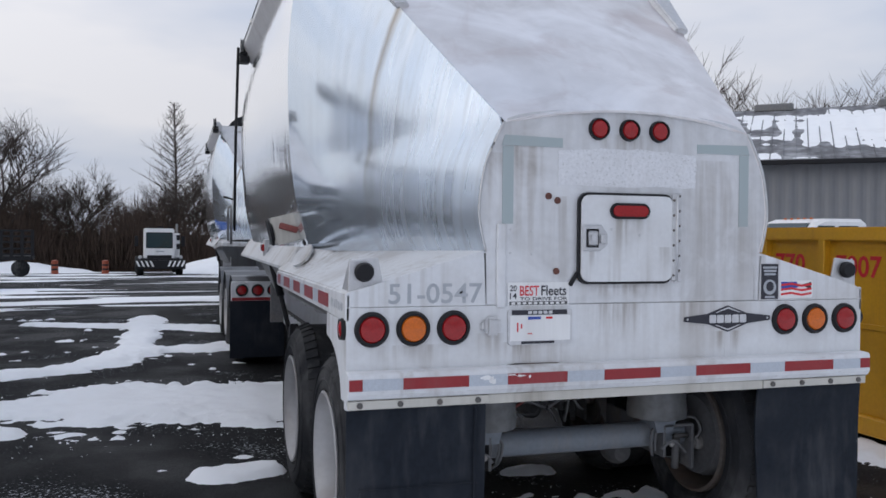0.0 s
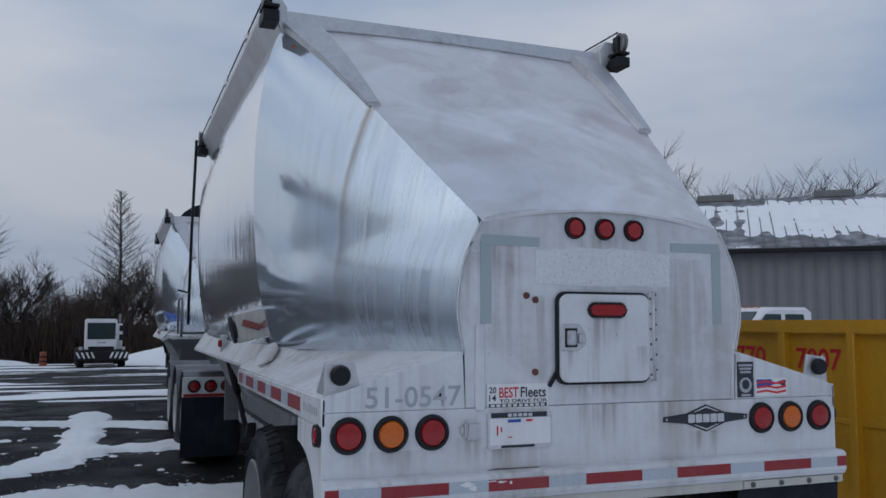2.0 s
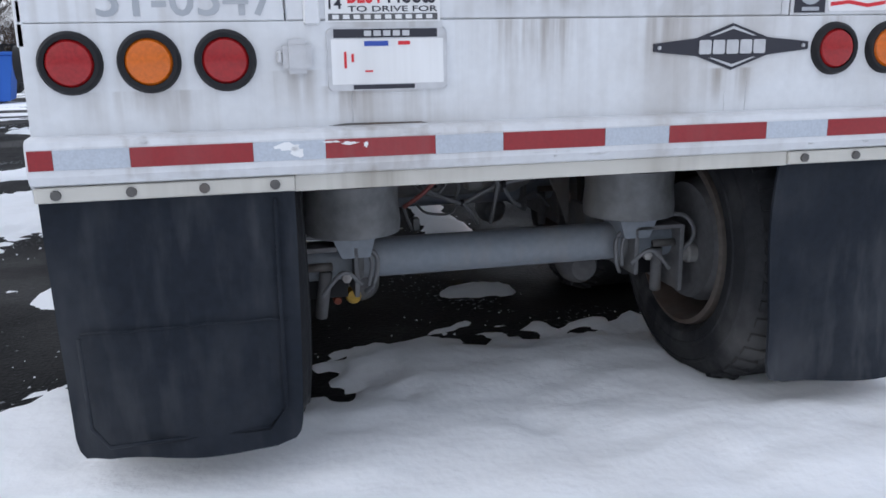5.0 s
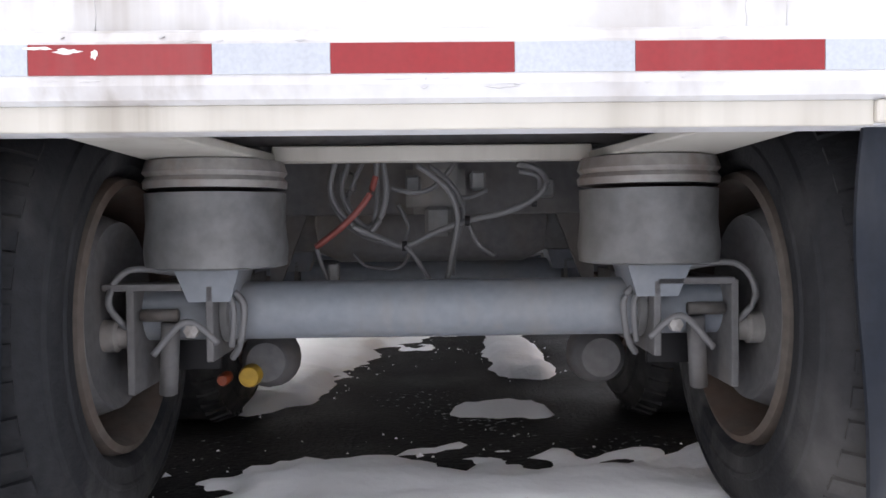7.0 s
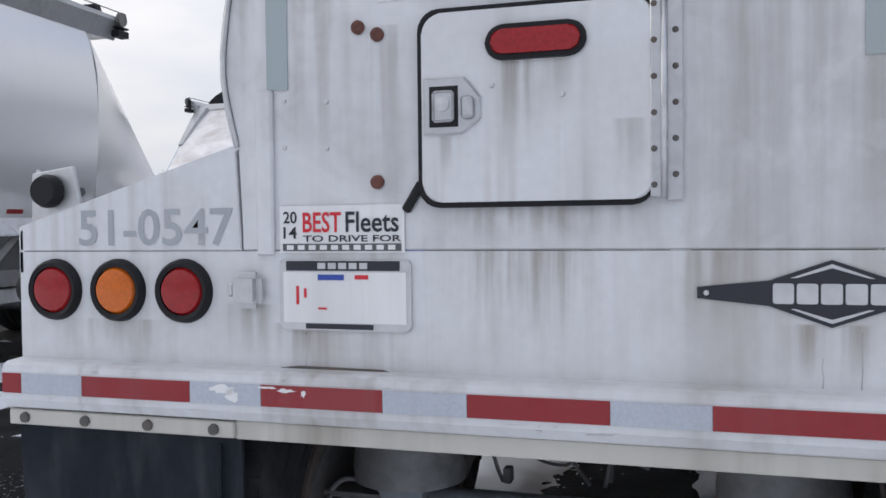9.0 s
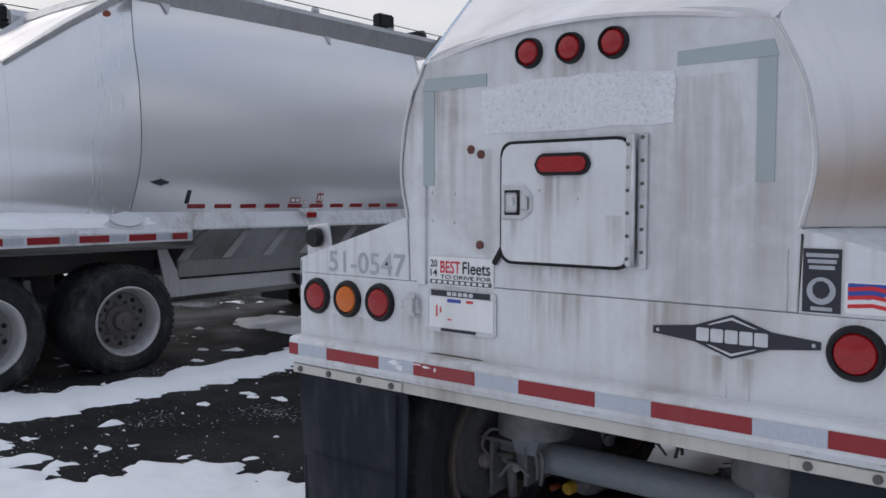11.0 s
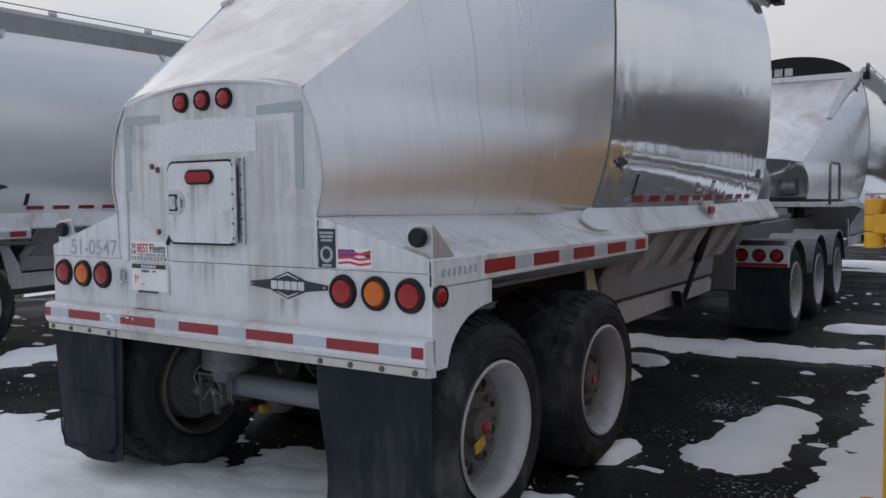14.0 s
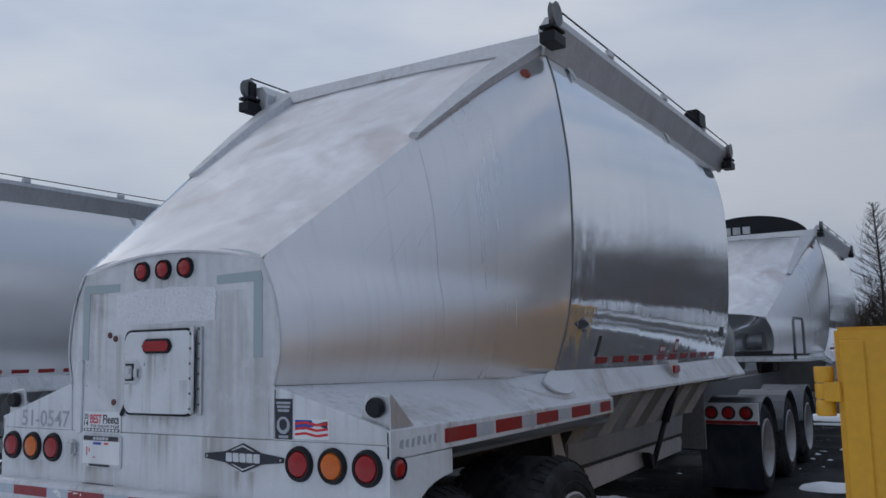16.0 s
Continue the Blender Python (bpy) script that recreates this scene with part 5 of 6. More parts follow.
def trailer_markings(root):
    """Stickers, plate and numbers on the nearest trailer."""
    part("fleet_number", moved(textm("51-0547", 0.085, 0.41, bold=0.012), Matrix.Translation((-0.912, -0.0005, 1.305))), "ink_grey", root, "faded grey stencilled fleet number")
    st = part("sticker", boxm(-0.592, -0.305, -0.003, 0.0, 1.246, 1.348, 0.0), "sticker", root, "white award sticker with red and black words")
    for body, h, w, x, z, c in (("BEST", 0.044, 0.090, -0.492, 1.312, "ink_red"), ("Fleets", 0.044, 0.120, -0.377, 1.312, "ink"), ("TO DRIVE FOR", 0.014, 0.225, -0.424, 1.277, "ink"), ("20", 0.026, 0.032, -0.567, 1.323, "ink"), ("14", 0.026, 0.032, -0.567, 1.290, "ink")):
        part("lettering", moved(textm(body, h, w, bold=0.015), Matrix.Translation((x, -0.0035, z))), c, st)
    part("number_bar", boxm(-0.585, -0.312, -0.0042, -0.003, 1.250, 1.266, 0.0), "fender", st)
    for i in range(10):
        part("number_stroke", boxm(-0.575 + 0.026 * i, -0.559 + 0.026 * i, -0.0052, -0.004, 1.253, 1.263, 0.0), "sticker", st)
    pl = part("licence_plate", platem(rounded(-0.592, -0.290, 1.080, 1.232, 0.012), "y", -0.008, 0.0, 0.002), "chrome", root, "faded plate in a chrome frame")
    part("plate_face", boxm(-0.582, -0.300, -0.010, -0.007, 1.096, 1.205, 0.0), "sticker", pl)
    part("frame_bar", boxm(-0.575, -0.315, -0.0105, -0.007, 1.208, 1.229, 0.0), "ink", pl)
    for i in range(5):
        part("badge_bar", boxm(-0.50 + 0.024 * i, -0.482 + 0.024 * i, -0.012, -0.010, 1.212, 1.225, 0.0), "chrome", pl)
    part("frame_bar", boxm(-0.53, -0.375, -0.0105, -0.007, 1.083, 1.094, 0.0), "ink", pl)
    part("plate_stroke", boxm(-0.50, -0.44, -0.0115, -0.0095, 1.188, 1.200, 0.0), "ink_blue", pl)
    part("plate_stroke", boxm(-0.415, -0.385, -0.0115, -0.0095, 1.190, 1.199, 0.0), "ink_red", pl)
    for x, z0, z1 in ((-0.548, 1.135, 1.175), (-0.53, 1.15, 1.17)):
        part("plate_stroke", boxm(x - 0.003, x + 0.003, -0.0115, -0.0095, z0, z1, 0.0), "ink_red", pl)
    part("plate_stroke", boxm(-0.50, -0.48, -0.0115, -0.0095, 1.125, 1.129, 0.0), "ink_red", pl)
    diamond_badge(root, Matrix.Translation((0.515, 0, 1.170)), 0.235, 0.062)
    es = part("sticker", boxm(0.70, 0.795, -0.003, 0.0, 1.258, 1.425, 0.0), "ink", root, "black sticker with a grey emblem")
    part("emblem", platem(ring(0.747, 1.315, 0.036, 0.036, 20), "y", -0.0045, -0.003), "ink_grey", es)
    part("emblem", platem(ring(0.747, 1.318, 0.022, 0.024, 9), "y", -0.0055, -0.0044), "ink", es)
    for i, z in enumerate((1.408, 1.392, 1.376)):
        part("lettering_bar", boxm(0.708 + 0.004 * i, 0.787 - 0.004 * i, -0.0045, -0.003, z - 0.005, z + 0.005, 0.0), "ink_grey", es)
    part("lettering_bar", boxm(0.722, 0.775, -0.0045, -0.003, 1.263, 1.273, 0.0), "ink_grey", es)
    fs = part("sticker", platem(rounded(0.805, 0.995, 1.262, 1.345, 0.01), "y", -0.003, 0.0), "sticker", root, "red, white and blue flag sticker")
    part("flag_field", platem([(0.812, 1.34), (0.90, 1.34), (0.915, 1.315), (0.86, 1.30), (0.812, 1.305)], "y", -0.0045, -0.003), "ink_blue", fs)
    for i in range(3):
        z = 1.275 + 0.022 * i
        part("flag_stripe", platem([(0.812, z), (0.87, z + 0.006), (0.93, z - 0.004), (0.988, z + 0.004), (0.988, z + 0.014), (0.93, z + 0.006), (0.87, z + 0.016), (0.812, z + 0.010)], "y", -0.0045 - 0.0008 * i, -0.003), "ink_red", fs)
    part("lettering_bar", platem([(0.93, 1.325), (0.985, 1.30), (0.985, 1.338)], "y", -0.0045, -0.003), "ink", fs)


def ground_z(x, y):
    """The yard falls gently away ahead."""
    t = np.clip(y - 12.0, 0, 60)
    return -0.0262 * (np.sqrt(t * t + 9) - 3)


trailer = thing("hopper_trailer", "polished aluminium hopper trailer with a white tail, on snow", "trailer", group="hopper trailers")
hopper(trailer)
rear_end(trailer)
belly(trailer)
for s in (-1, 1):
    diamond_badge(trailer, Matrix.Translation(on_side(2.12, 1.755, s, 0.004)) @ Matrix.Rotation(radians(90 * s), 4, "Z"), 0.10, 0.045, "side_badge", False)
    part("side_label", surfm(lambda u, v: on_side(2.40 + 0.05 * u + 0.02 * v, 1.555 + 0.13 * v, s, 0.0015), 2, 4), "ink", trailer, "small dark label", 0.002)
    for y0, y1, z0, z1 in ((3.70, 3.84, 1.565, 1.615), (4.08, 4.17, 1.560, 1.665), (3.90, 3.94, 1.553, 1.585)):
        lab = part("side_label", surfm(lambda u, v: on_side(lerp(y0, y1, u), lerp(z0, z1, v), s, 0.0015), 2, 3), "tape_red", trailer, "red and white warning label", 0.002)
        for i in range(2):
            part("label_field", surfm(lambda u, v: on_side(lerp(y0, y1, 0.12 + 0.45 * i + 0.32 * u), lerp(z0, z1, 0.2 + 0.6 * v), s, 0.0038), 1, 2), "sticker", lab, "", 0.001)
    oval = [(0.075 * math.cos(q), 0.05 * math.sin(q)) for q in [2 * math.pi * i / 20 for i in range(20)]]
    part("oval_plate", moved(platem(oval, "x", -0.002, 0.004), Matrix.Translation(on_side(5.52, 1.74, s, 0.003))), "fender", trailer, "dark oval maker's plate")
    # double weld of the inner bulkhead, showing through the flank
    for shift in (0.0, 0.05):
        line = []
        for k in range(26):
            v = 0.004 + 0.60 * k / 25
            lo, hi = side_rear(0, v, s), side_rear(1, v, s)
            u = (0.90 + shift - lo[1]) / (hi[1] - lo[1])
            if u > 0.02:
                q = side_rear(u, v, s)
                line.append((q[0] + s * 0.001, q[1], q[2]))
        if s < 0 or shift == 0.0:
            part("bulkhead_weld", tubem(line, 0.0032 if s < 0 else 0.0015, 6), "rail", trailer, "ground-down weld line")
drips = random.Random(8)
for k in range(5):
    u, v = 0.14 + 0.07 * k + drips.uniform(-0.02, 0.02), drips.uniform(0.36, 0.5)
    length = drips.uniform(0.05, 0.16)
    run = [side_rear(u + 0.003 * math.sin(3 * i + k) + 0.10 * length * i / 6, v - length * i / 6, 1) for i in range(7)]
    part("drip_line", tubem([(x + 0.0005, y, z) for x, y, z in run], 0.0008, 4), "rail", trailer, "thin dark drip line")
part("tarp_motor", boxm(1.12, 1.26, 5.05, 5.30, 3.63, 3.80, 0.02, 2), "black", trailer, "black tarp motor housing")
# neighbours stand parallel
neighbour = copy_thing(trailer, pose(-6.87, -0.03, -0.05))
neighbour["label"] = "matching aluminium hopper trailer with snow-dusted white fenders"
trailer_markings(trailer)
part("wheel_tag", moved(boxm(-0.006, 0.006, -0.05, 0.04, -0.025, 0.025, 0.004), pose(1.215, 0.485, 0.435, 20)), "yellow_bright", trailer, "yellow wheel-end tag")
# valve box and tarp crank on the near flank
vb = part("valve_box", moved(boxm(-0.11, 0.11, -0.08, 0.08, -0.09, 0.09, 0.012, 2), pose(-1.25, 2.2, 1.585, 0, -14, 0)), "ivory", trailer, "ivory valve box with a red lever")
for q in (-0.115, 0.115):
    part("box_rim", moved(lathem([(0.0, -0.012), (0.085, -0.012), (0.09, 0.0), (0.085, 0.012), (0.0, 0.012)], "x", (q, 0, 0), 20), pose(-1.25, 2.2, 1.585, 0, -14, 0)), "black", vb)
part("lever", moved(boxm(-0.07, 0.05, -0.105, -0.082, -0.02, 0.02, 0.006), pose(-1.25, 2.2, 1.585, 0, 15, 0)), "hose_red", vb)
part("drain_knob", lathem([(0.0, -0.05), (0.025, -0.045), (0.028, 0.0), (0.012, 0.01), (0.012, 0.06)], "y", (-1.16, 2.0, 1.50), 12), "black", trailer)
part("crank_pole", tubem([(-1.30, 6.25, 3.60), (-1.32, 6.3, 2.6), (-1.33, 6.3, 1.62)], 0.016, 8), "black", trailer, "dark tarp crank pole")
part("crank_handle", tubem([(-1.33, 6.3, 1.62), (-1.33, 6.25, 1.58), (-1.33, 6.25, 1.92), (-1.45, 6.2, 1.95)], 0.013, 6), "black", trailer)


def lead_trailer(m):
    root = thing("lead_trailer", "polished aluminium lead hopper trailer with three axles", "trailer", m, "hopper trailers")
    part("tank_body", boxm(-0.5, 0.5, 2.5, 5.5, 1.30, 1.5), "under", root)
    hopper(root)
    belly(root)
    part("floor_plate", boxm(-1.2, 1.2, -0.1, 2.0, 1.36, 1.42), "white", root)
    for k in range(3):
        y = -3.75 + 1.38 * k
        for s in (-1, 1):
            wheel(root, s, y, 0.5, 1.27)
            arc = []
            for q, r in ((0, 0.57), (1, 0.585)):
                for i in range(13):
                    t = math.pi * (0.08 + 0.84 * i / 12)
                    arc.append((y + r * math.cos(t), 0.48 + r * math.sin(t)))
            out = arc[:13] + arc[13:][::-1]
            part("fender", platem(out, "x", s * 0.72, s * 1.29), "fender", root, "grey round wheel fender")
        part("axle", lathem([(0.066, -0.9), (0.066, 0.9)], "x", (0, y, 0.5), 16), "axle", root)
    for s in (-1, 1):
        pl = part("lamp_panel", boxm(s * 1.03 - 0.30, s * 1.03 + 0.30, -4.42, -4.38, 0.80, 1.02), "white", root, "white lamp panel")
        for i in (-1, 0, 1):
            g = round_lamp(root, s * 1.03 + 0.178 * i, -4.42, 0.92, 0.072, "red", (0, -1, 0))
        part("tape", boxm(s * 1.03 - 0.29, s * 1.03 + 0.29, -4.424, -4.42, 0.803, 0.838, 0.0), "tape_red", root)
        part("mud_flap", boxm(s * 1.03 - 0.31, s * 1.03 + 0.31, -4.40, -4.385, 0.14, 0.80, 0.006), "flap", root, "black mud flap")
        part("frame_rail", boxm(s * 0.48 - 0.05, s * 0.48 + 0.05, -4.6, 1.5, 0.92, 1.18), "under", root)
    part("fifth_wheel", boxm(-0.55, 0.55, -3.4, -2.2, 1.18, 1.27, 0.03), "under", root, "greasy fifth wheel plate")
    for s in (-1, 1):
        part("grab_rail", tubem([(s * 1.1, -0.6, 1.40), (s * 1.1, -0.6, 1.95), (s * 1.1, -0.52, 2.0), (s * 1.1, 0.15, 2.0), (s * 1.1, 0.22, 1.95), (s * 1.1, 0.22, 1.45)], 0.02, 8), "steel", root, "grey bent grab rail")
    cap = [(1.02 * math.cos(t), 3.50 + 0.42 * math.sin(t)) for t in [math.pi * i / 16 for i in range(17)]]
    part("tarp_cap", platem(cap, "y", 2.05, 2.12), "tarp", root, "black arched tarp end cap")
    for i in range(3):
        part("lettering_bar", boxm(-0.42 + 0.17 * i, -0.29 + 0.17 * i, 2.035, 2.05, 3.60, 3.73, 0.0), "rail", root)
    return root


lead = lead_trailer(pose(-0.02, 10.95, -0.02))
copy_thing(lead, pose(-7.15, 9.9, -0.02))
for ob in neighbour.children:
    if ob.name.split(".")[0] in ("side_panel", "front_side_panel", "rear_side_panel"):
        ob.material_slots[0].link = "OBJECT"
        ob.material_slots[0].material = M["tank_aged"]
    for cap in ob.children:
        if cap.name.split(".")[0] == "hub_cap":
            cap.material_slots[0].link = "OBJECT"
            cap.material_slots[0].material = M["drum"]
            cap["label"] = "greasy grey hub cap"
    if ob.name.split(".")[0] == "mud_flap":
        ob.material_slots[0].link = "OBJECT"
        ob.material_slots[0].material = M["steel"]


# ---- ground and snow ----
TABLES = {}


def value_noise(x, y, seed):
    if seed not in TABLES:
        TABLES[seed] = np.random.RandomState(seed).rand(256, 256)
    r = TABLES[seed]
    xi, yi = np.floor(x).astype(int), np.floor(y).astype(int)
    fx, fy = x - xi, y - yi
    fx, fy = fx * fx * (3 - 2 * fx), fy * fy * (3 - 2 * fy)
    g = lambda a, b: r[(xi + a) % 256, (yi + b) % 256]
    return (g(0, 0) * (1 - fx) + g(1, 0) * fx) * (1 - fy) + (g(0, 1) * (1 - fx) + g(1, 1) * fx) * fy


def fbm(x, y, seed, octaves=4):
    out, a, tot = 0, 1.0, 0
    for k in range(octaves):
        out = out + a * value_noise(x * 2 ** k + 17.3 * k, y * 2 ** k + 5.1 * k, seed + k)
        tot += a
        a *= 0.5
    return out / tot


def grid_axis(lo, hi, a, b, step, grow=1.35):
    core = list(np.arange(a, b + 1e-6, step))
    left, right, d = [], [], step
    while a - d > lo:
        left.append(a - d)
        d *= grow
    d = step
    while b + d < hi:
        right.append(b + d)
        d *= grow
    return np.array([lo] + left[::-1] + core + right + [hi])


gx, gy = grid_axis(-1500, 1500, -14, 8, 0.5), grid_axis(-1500, 1500, -8, 70, 0.8)
X, Y = np.meshgrid(gx, gy)
Z = ground_z(X, Y)
n_x, n_y = len(gx), len(gy)
idx = np.arange(n_x * n_y).reshape(n_y, n_x)
quads = np.stack([idx[:-1, :-1], idx[:-1, 1:], idx[1:, 1:], idx[1:, :-1]], -1).reshape(-1, 4)
ground = part("ground", shaped(np.stack([X, Y, Z], -1).reshape(-1, 3), quads.tolist(), True), "ground")
tagged(ground, "dark wet asphalt yard with gravel and snow dust", "ground", kind="structure")

# drifts: (x0, y0, x1, y1, radius)
DRIFTS = [(-7.5, -3.4, 9.5, -3.4, 3.2), (-5.6, -1.3, -3.0, -1.05, 1.25), (-2.3, -0.15, -0.2, -0.1, 0.92), (0.0, 0.05, 1.0, 0.1, 1.15), (1.2, -0.8, 2.6, -0.4, 0.9),
          (-7.0, 4.5, -3.0, 4.7, 0.5), (-2.4, 4.65, -0.9, 4.5, 1.15), (-3.4, 3.75, -3.15, 3.7, 0.16), (-1.75, 2.16, -1.4, 2.2, 0.17), (-2.3, -0.45, -1.3, 0.3, 0.92),
          (-4.4, 6.3, -2.9, 7.05, 0.4), (-2.9, 7.05, -2.5, 8.1, 0.40), (-2.5, 8.2, -1.2, 8.5, 0.38), (-2.45, 8.4, -2.4, 12.8, 0.30), (-2.4, 11.4, -1.1, 10.6, 0.36), (-4.2, 12.0, -2.5, 11.2, 0.22),
          (-0.72, 2.0, -0.48, 4.3, 0.29), (0.42, 2.5, 0.46, 4.1, 0.13), (0.15, 1.72, 0.36, 1.69, 0.10), (-0.1, 5.75, 2.5, 5.95, 0.42), (0.25, 4.85, 0.45, 4.8, 0.18), (1.25, 1.85, 1.25, 2.1, 0.12),
          (1.88, 2.2, 1.93, 3.4, 0.27), (2.75, 1.6, 2.7, 5.4, 0.42), (1.8, 7.7, 2.2, 7.7, 0.3), (-7.5, 0.4, -5.9, 0.1, 0.7), (-5.4, -0.2, -4.9, 0.6, 0.42), (-4.85, 0.5, -4.9, 3.4, 0.36)]


def drift(x, y):
    s = np.full(x.shape, -1.0)
    for x0, y0, x1, y1, r in DRIFTS:
        dx, dy = x1 - x0, y1 - y0
        t = np.clip(((x - x0) * dx + (y - y0) * dy) / (dx * dx + dy * dy), 0, 1)
        d = np.hypot(x - x0 - t * dx, y - y0 - t * dy)
        s = np.maximum(s, 1 - d / r)
    return s


def snow_field(name, x0, x1, y0, y1, sx, sy, height):
    xs, ys = np.arange(x0, x1, sx), np.arange(y0, y1, sy)
    X, Y = np.meshgrid(xs, ys)
    H = height(X, Y)
    idx = np.arange(X.size).reshape(X.shape)
    q = np.stack([idx[:-1, :-1], idx[:-1, 1:], idx[1:, 1:], idx[1:, :-1]], -1).reshape(-1, 4)
    h = H.reshape(-1)
    q = q[(h[q] > 0.0).any(1)]
    used = np.unique(q)
    remap = np.full(X.size, -1)
    remap[used] = np.arange(len(used))
    V = np.stack([X, Y, ground_z(X, Y) + np.maximum(H, -0.03)], -1).reshape(-1, 3)[used]
    ob = part(name, shaped(V, remap[q].tolist(), True), "snow")
    return tagged(ob, "patchy trodden snow lying on the asphalt", "snow", kind="stuff")


def near_snow(x, y):
    s = drift(x, y)
    n = fbm(x * 1.1, y * 1.3, 3, 5) - 0.5
    f = fbm(x * 6, y * 6, 11, 4) - 0.5
    e = np.minimum(s * 1.25, 0.9) + 0.8 * n + 1.0 * f - 0.12
    e = e + 0.5 * (fbm(x * 13, y * 15, 63, 3) - 0.5)
    sp = fbm(x * 4.0, y * 5.0, 31, 3)
    e = np.maximum(e, (sp - 0.79) * 1.6)
    lump = fbm(x * 2.2, y * 2.6, 21, 5)
    return np.where(e > 0, 0.062 * np.tanh(2.4 * e) * (0.5 + 0.8 * lump) + 0.022 * np.tanh(4 * e) * (np.abs(fbm(x * 4.5, y * 7.5, 27, 3) - 0.5) * -2 + 0.3), 0.2 * e)


def far_snow(x, y):
    n = fbm(x * 0.09, y * 0.42, 41, 5) + 0.14 * (fbm(x * 0.7, y * 2.4, 47, 3) - 0.5)
    k = np.clip((y - 13) / 4, 0, 1)
    e = (n - 0.59 + 0.065 * k) * 2
    return np.where(e > 0, 0.03 * np.tanh(3 * e), 0.2 * e)


snow_field("near_snow", -10, 9.0, -5.2, 13.4, 0.04, 0.04, near_snow)
snow_field("far_snow", -48, 24, 13.35, 62, 0.40, 0.18, far_snow)
# added out of view, so the polished flanks reflect snow instead of dark asphalt
for x0, x1 in ((-70, -9.6), (8.6, 40)):
    snow_field("side_snow", x0, x1, -5.2, 13.4, 0.5, 0.5, lambda x, y: 0.06 * (fbm(x * 0.3, y * 0.3, 57, 5) - 0.40))
snow_field("open_snow", -70, 40.4, -60, -4.3, 0.8, 0.8, lambda x, y: 0.05 + 0.1 * (fbm(x * 0.2, y * 0.2, 51, 4) - 0.5))


def crumbs():
    """Loose crumbs of snow and ice round the drifts."""
    r = np.random.RandomState(77)
    x, y = r.uniform(-6, 3, 26000), r.uniform(-0.5, 9, 26000)
    s = drift(x, y) + 1.1 * (fbm(x * 1.1, y * 1.3, 3, 5) - 0.5)
    keep = (s > -0.42) & (s < 0.1) & (r.rand(len(x)) < 0.22)
    verts, faces = [], []
    for px, py in zip(x[keep], y[keep]):
        k = r.uniform(0.002, 0.008) * (1 + 1.5 * (r.rand() < 0.06))
        b = len(verts)
        for q in ((1, 0, 0), (-0.6, 0.8, 0), (-0.5, -0.9, 0), (0.1, 0.1, 0.9)):
            verts.append((px + k * (q[0] + r.uniform(-0.3, 0.3)), py + k * (q[1] + r.uniform(-0.3, 0.3)), k * q[2] - 0.001))
        faces += [(b, b + 1, b + 3), (b + 1, b + 2, b + 3), (b + 2, b, b + 3)]
    ob = part("snow_crumbs", shaped(verts, faces), "snow")
    return tagged(ob, "scattered crumbs of snow on the asphalt", "snow", kind="stuff")


crumbs()


def deck_snow(u, v):
    y = 0.05 + 2.25 * v
    xi = lerp(0.70, 1.11, min(y / 2.42 * 1.25, 1))
    k = u * (0.62 + 0.25 * float(fbm(np.array([y * 2.0]), np.array([3.1]), 91, 3)[0]))
    lump = 0.6 + 0.8 * float(fbm(np.array([u * 3]), np.array([y * 3]), 93, 3)[0])
    h = 0.05 * math.sin(math.pi * min(max(u, 0.0), 1.0)) ** 0.6 * math.sin(math.pi * v) ** 0.4 * lump
    return (-6.87 + lerp(xi, 1.28, k), y - 0.03, lerp(lerp(1.476, 1.46, y / 2.42), 1.30, k) - 0.05 + 0.002 + h)


tagged(part("deck_snow", surfm(deck_snow, 14, 50), "snow", None, "", 0.012), "soft snow lying on the trailer's white fender", "snow", kind="stuff")


def mound(name, x0, x1, y, h, w, seed):
    def f(u, v):
        x = lerp(x0, x1, u)
        yy = y + w * (v - 0.5)
        k = math.sin(math.pi * u) ** 0.5 * math.sin(math.pi * v) ** 1.2
        z = h * k * (0.6 + 0.8 * float(fbm(np.array([x * 0.35]), np.array([yy * 0.5]), seed, 4)[0]))
        return (x, yy, float(ground_z(np.array([x]), np.array([yy]))[0]) + z - 0.05)
    ob = part(name, surfm(f, 60, 24), "snow")
    return tagged(ob, "ploughed bank of snow at the yard's edge", "snow bank")


mound("snow_bank", -2.2, 26, 55, 2.0, 8, 61)
mound("snow_bank", -30, -7, 57, 0.9, 4, 71)


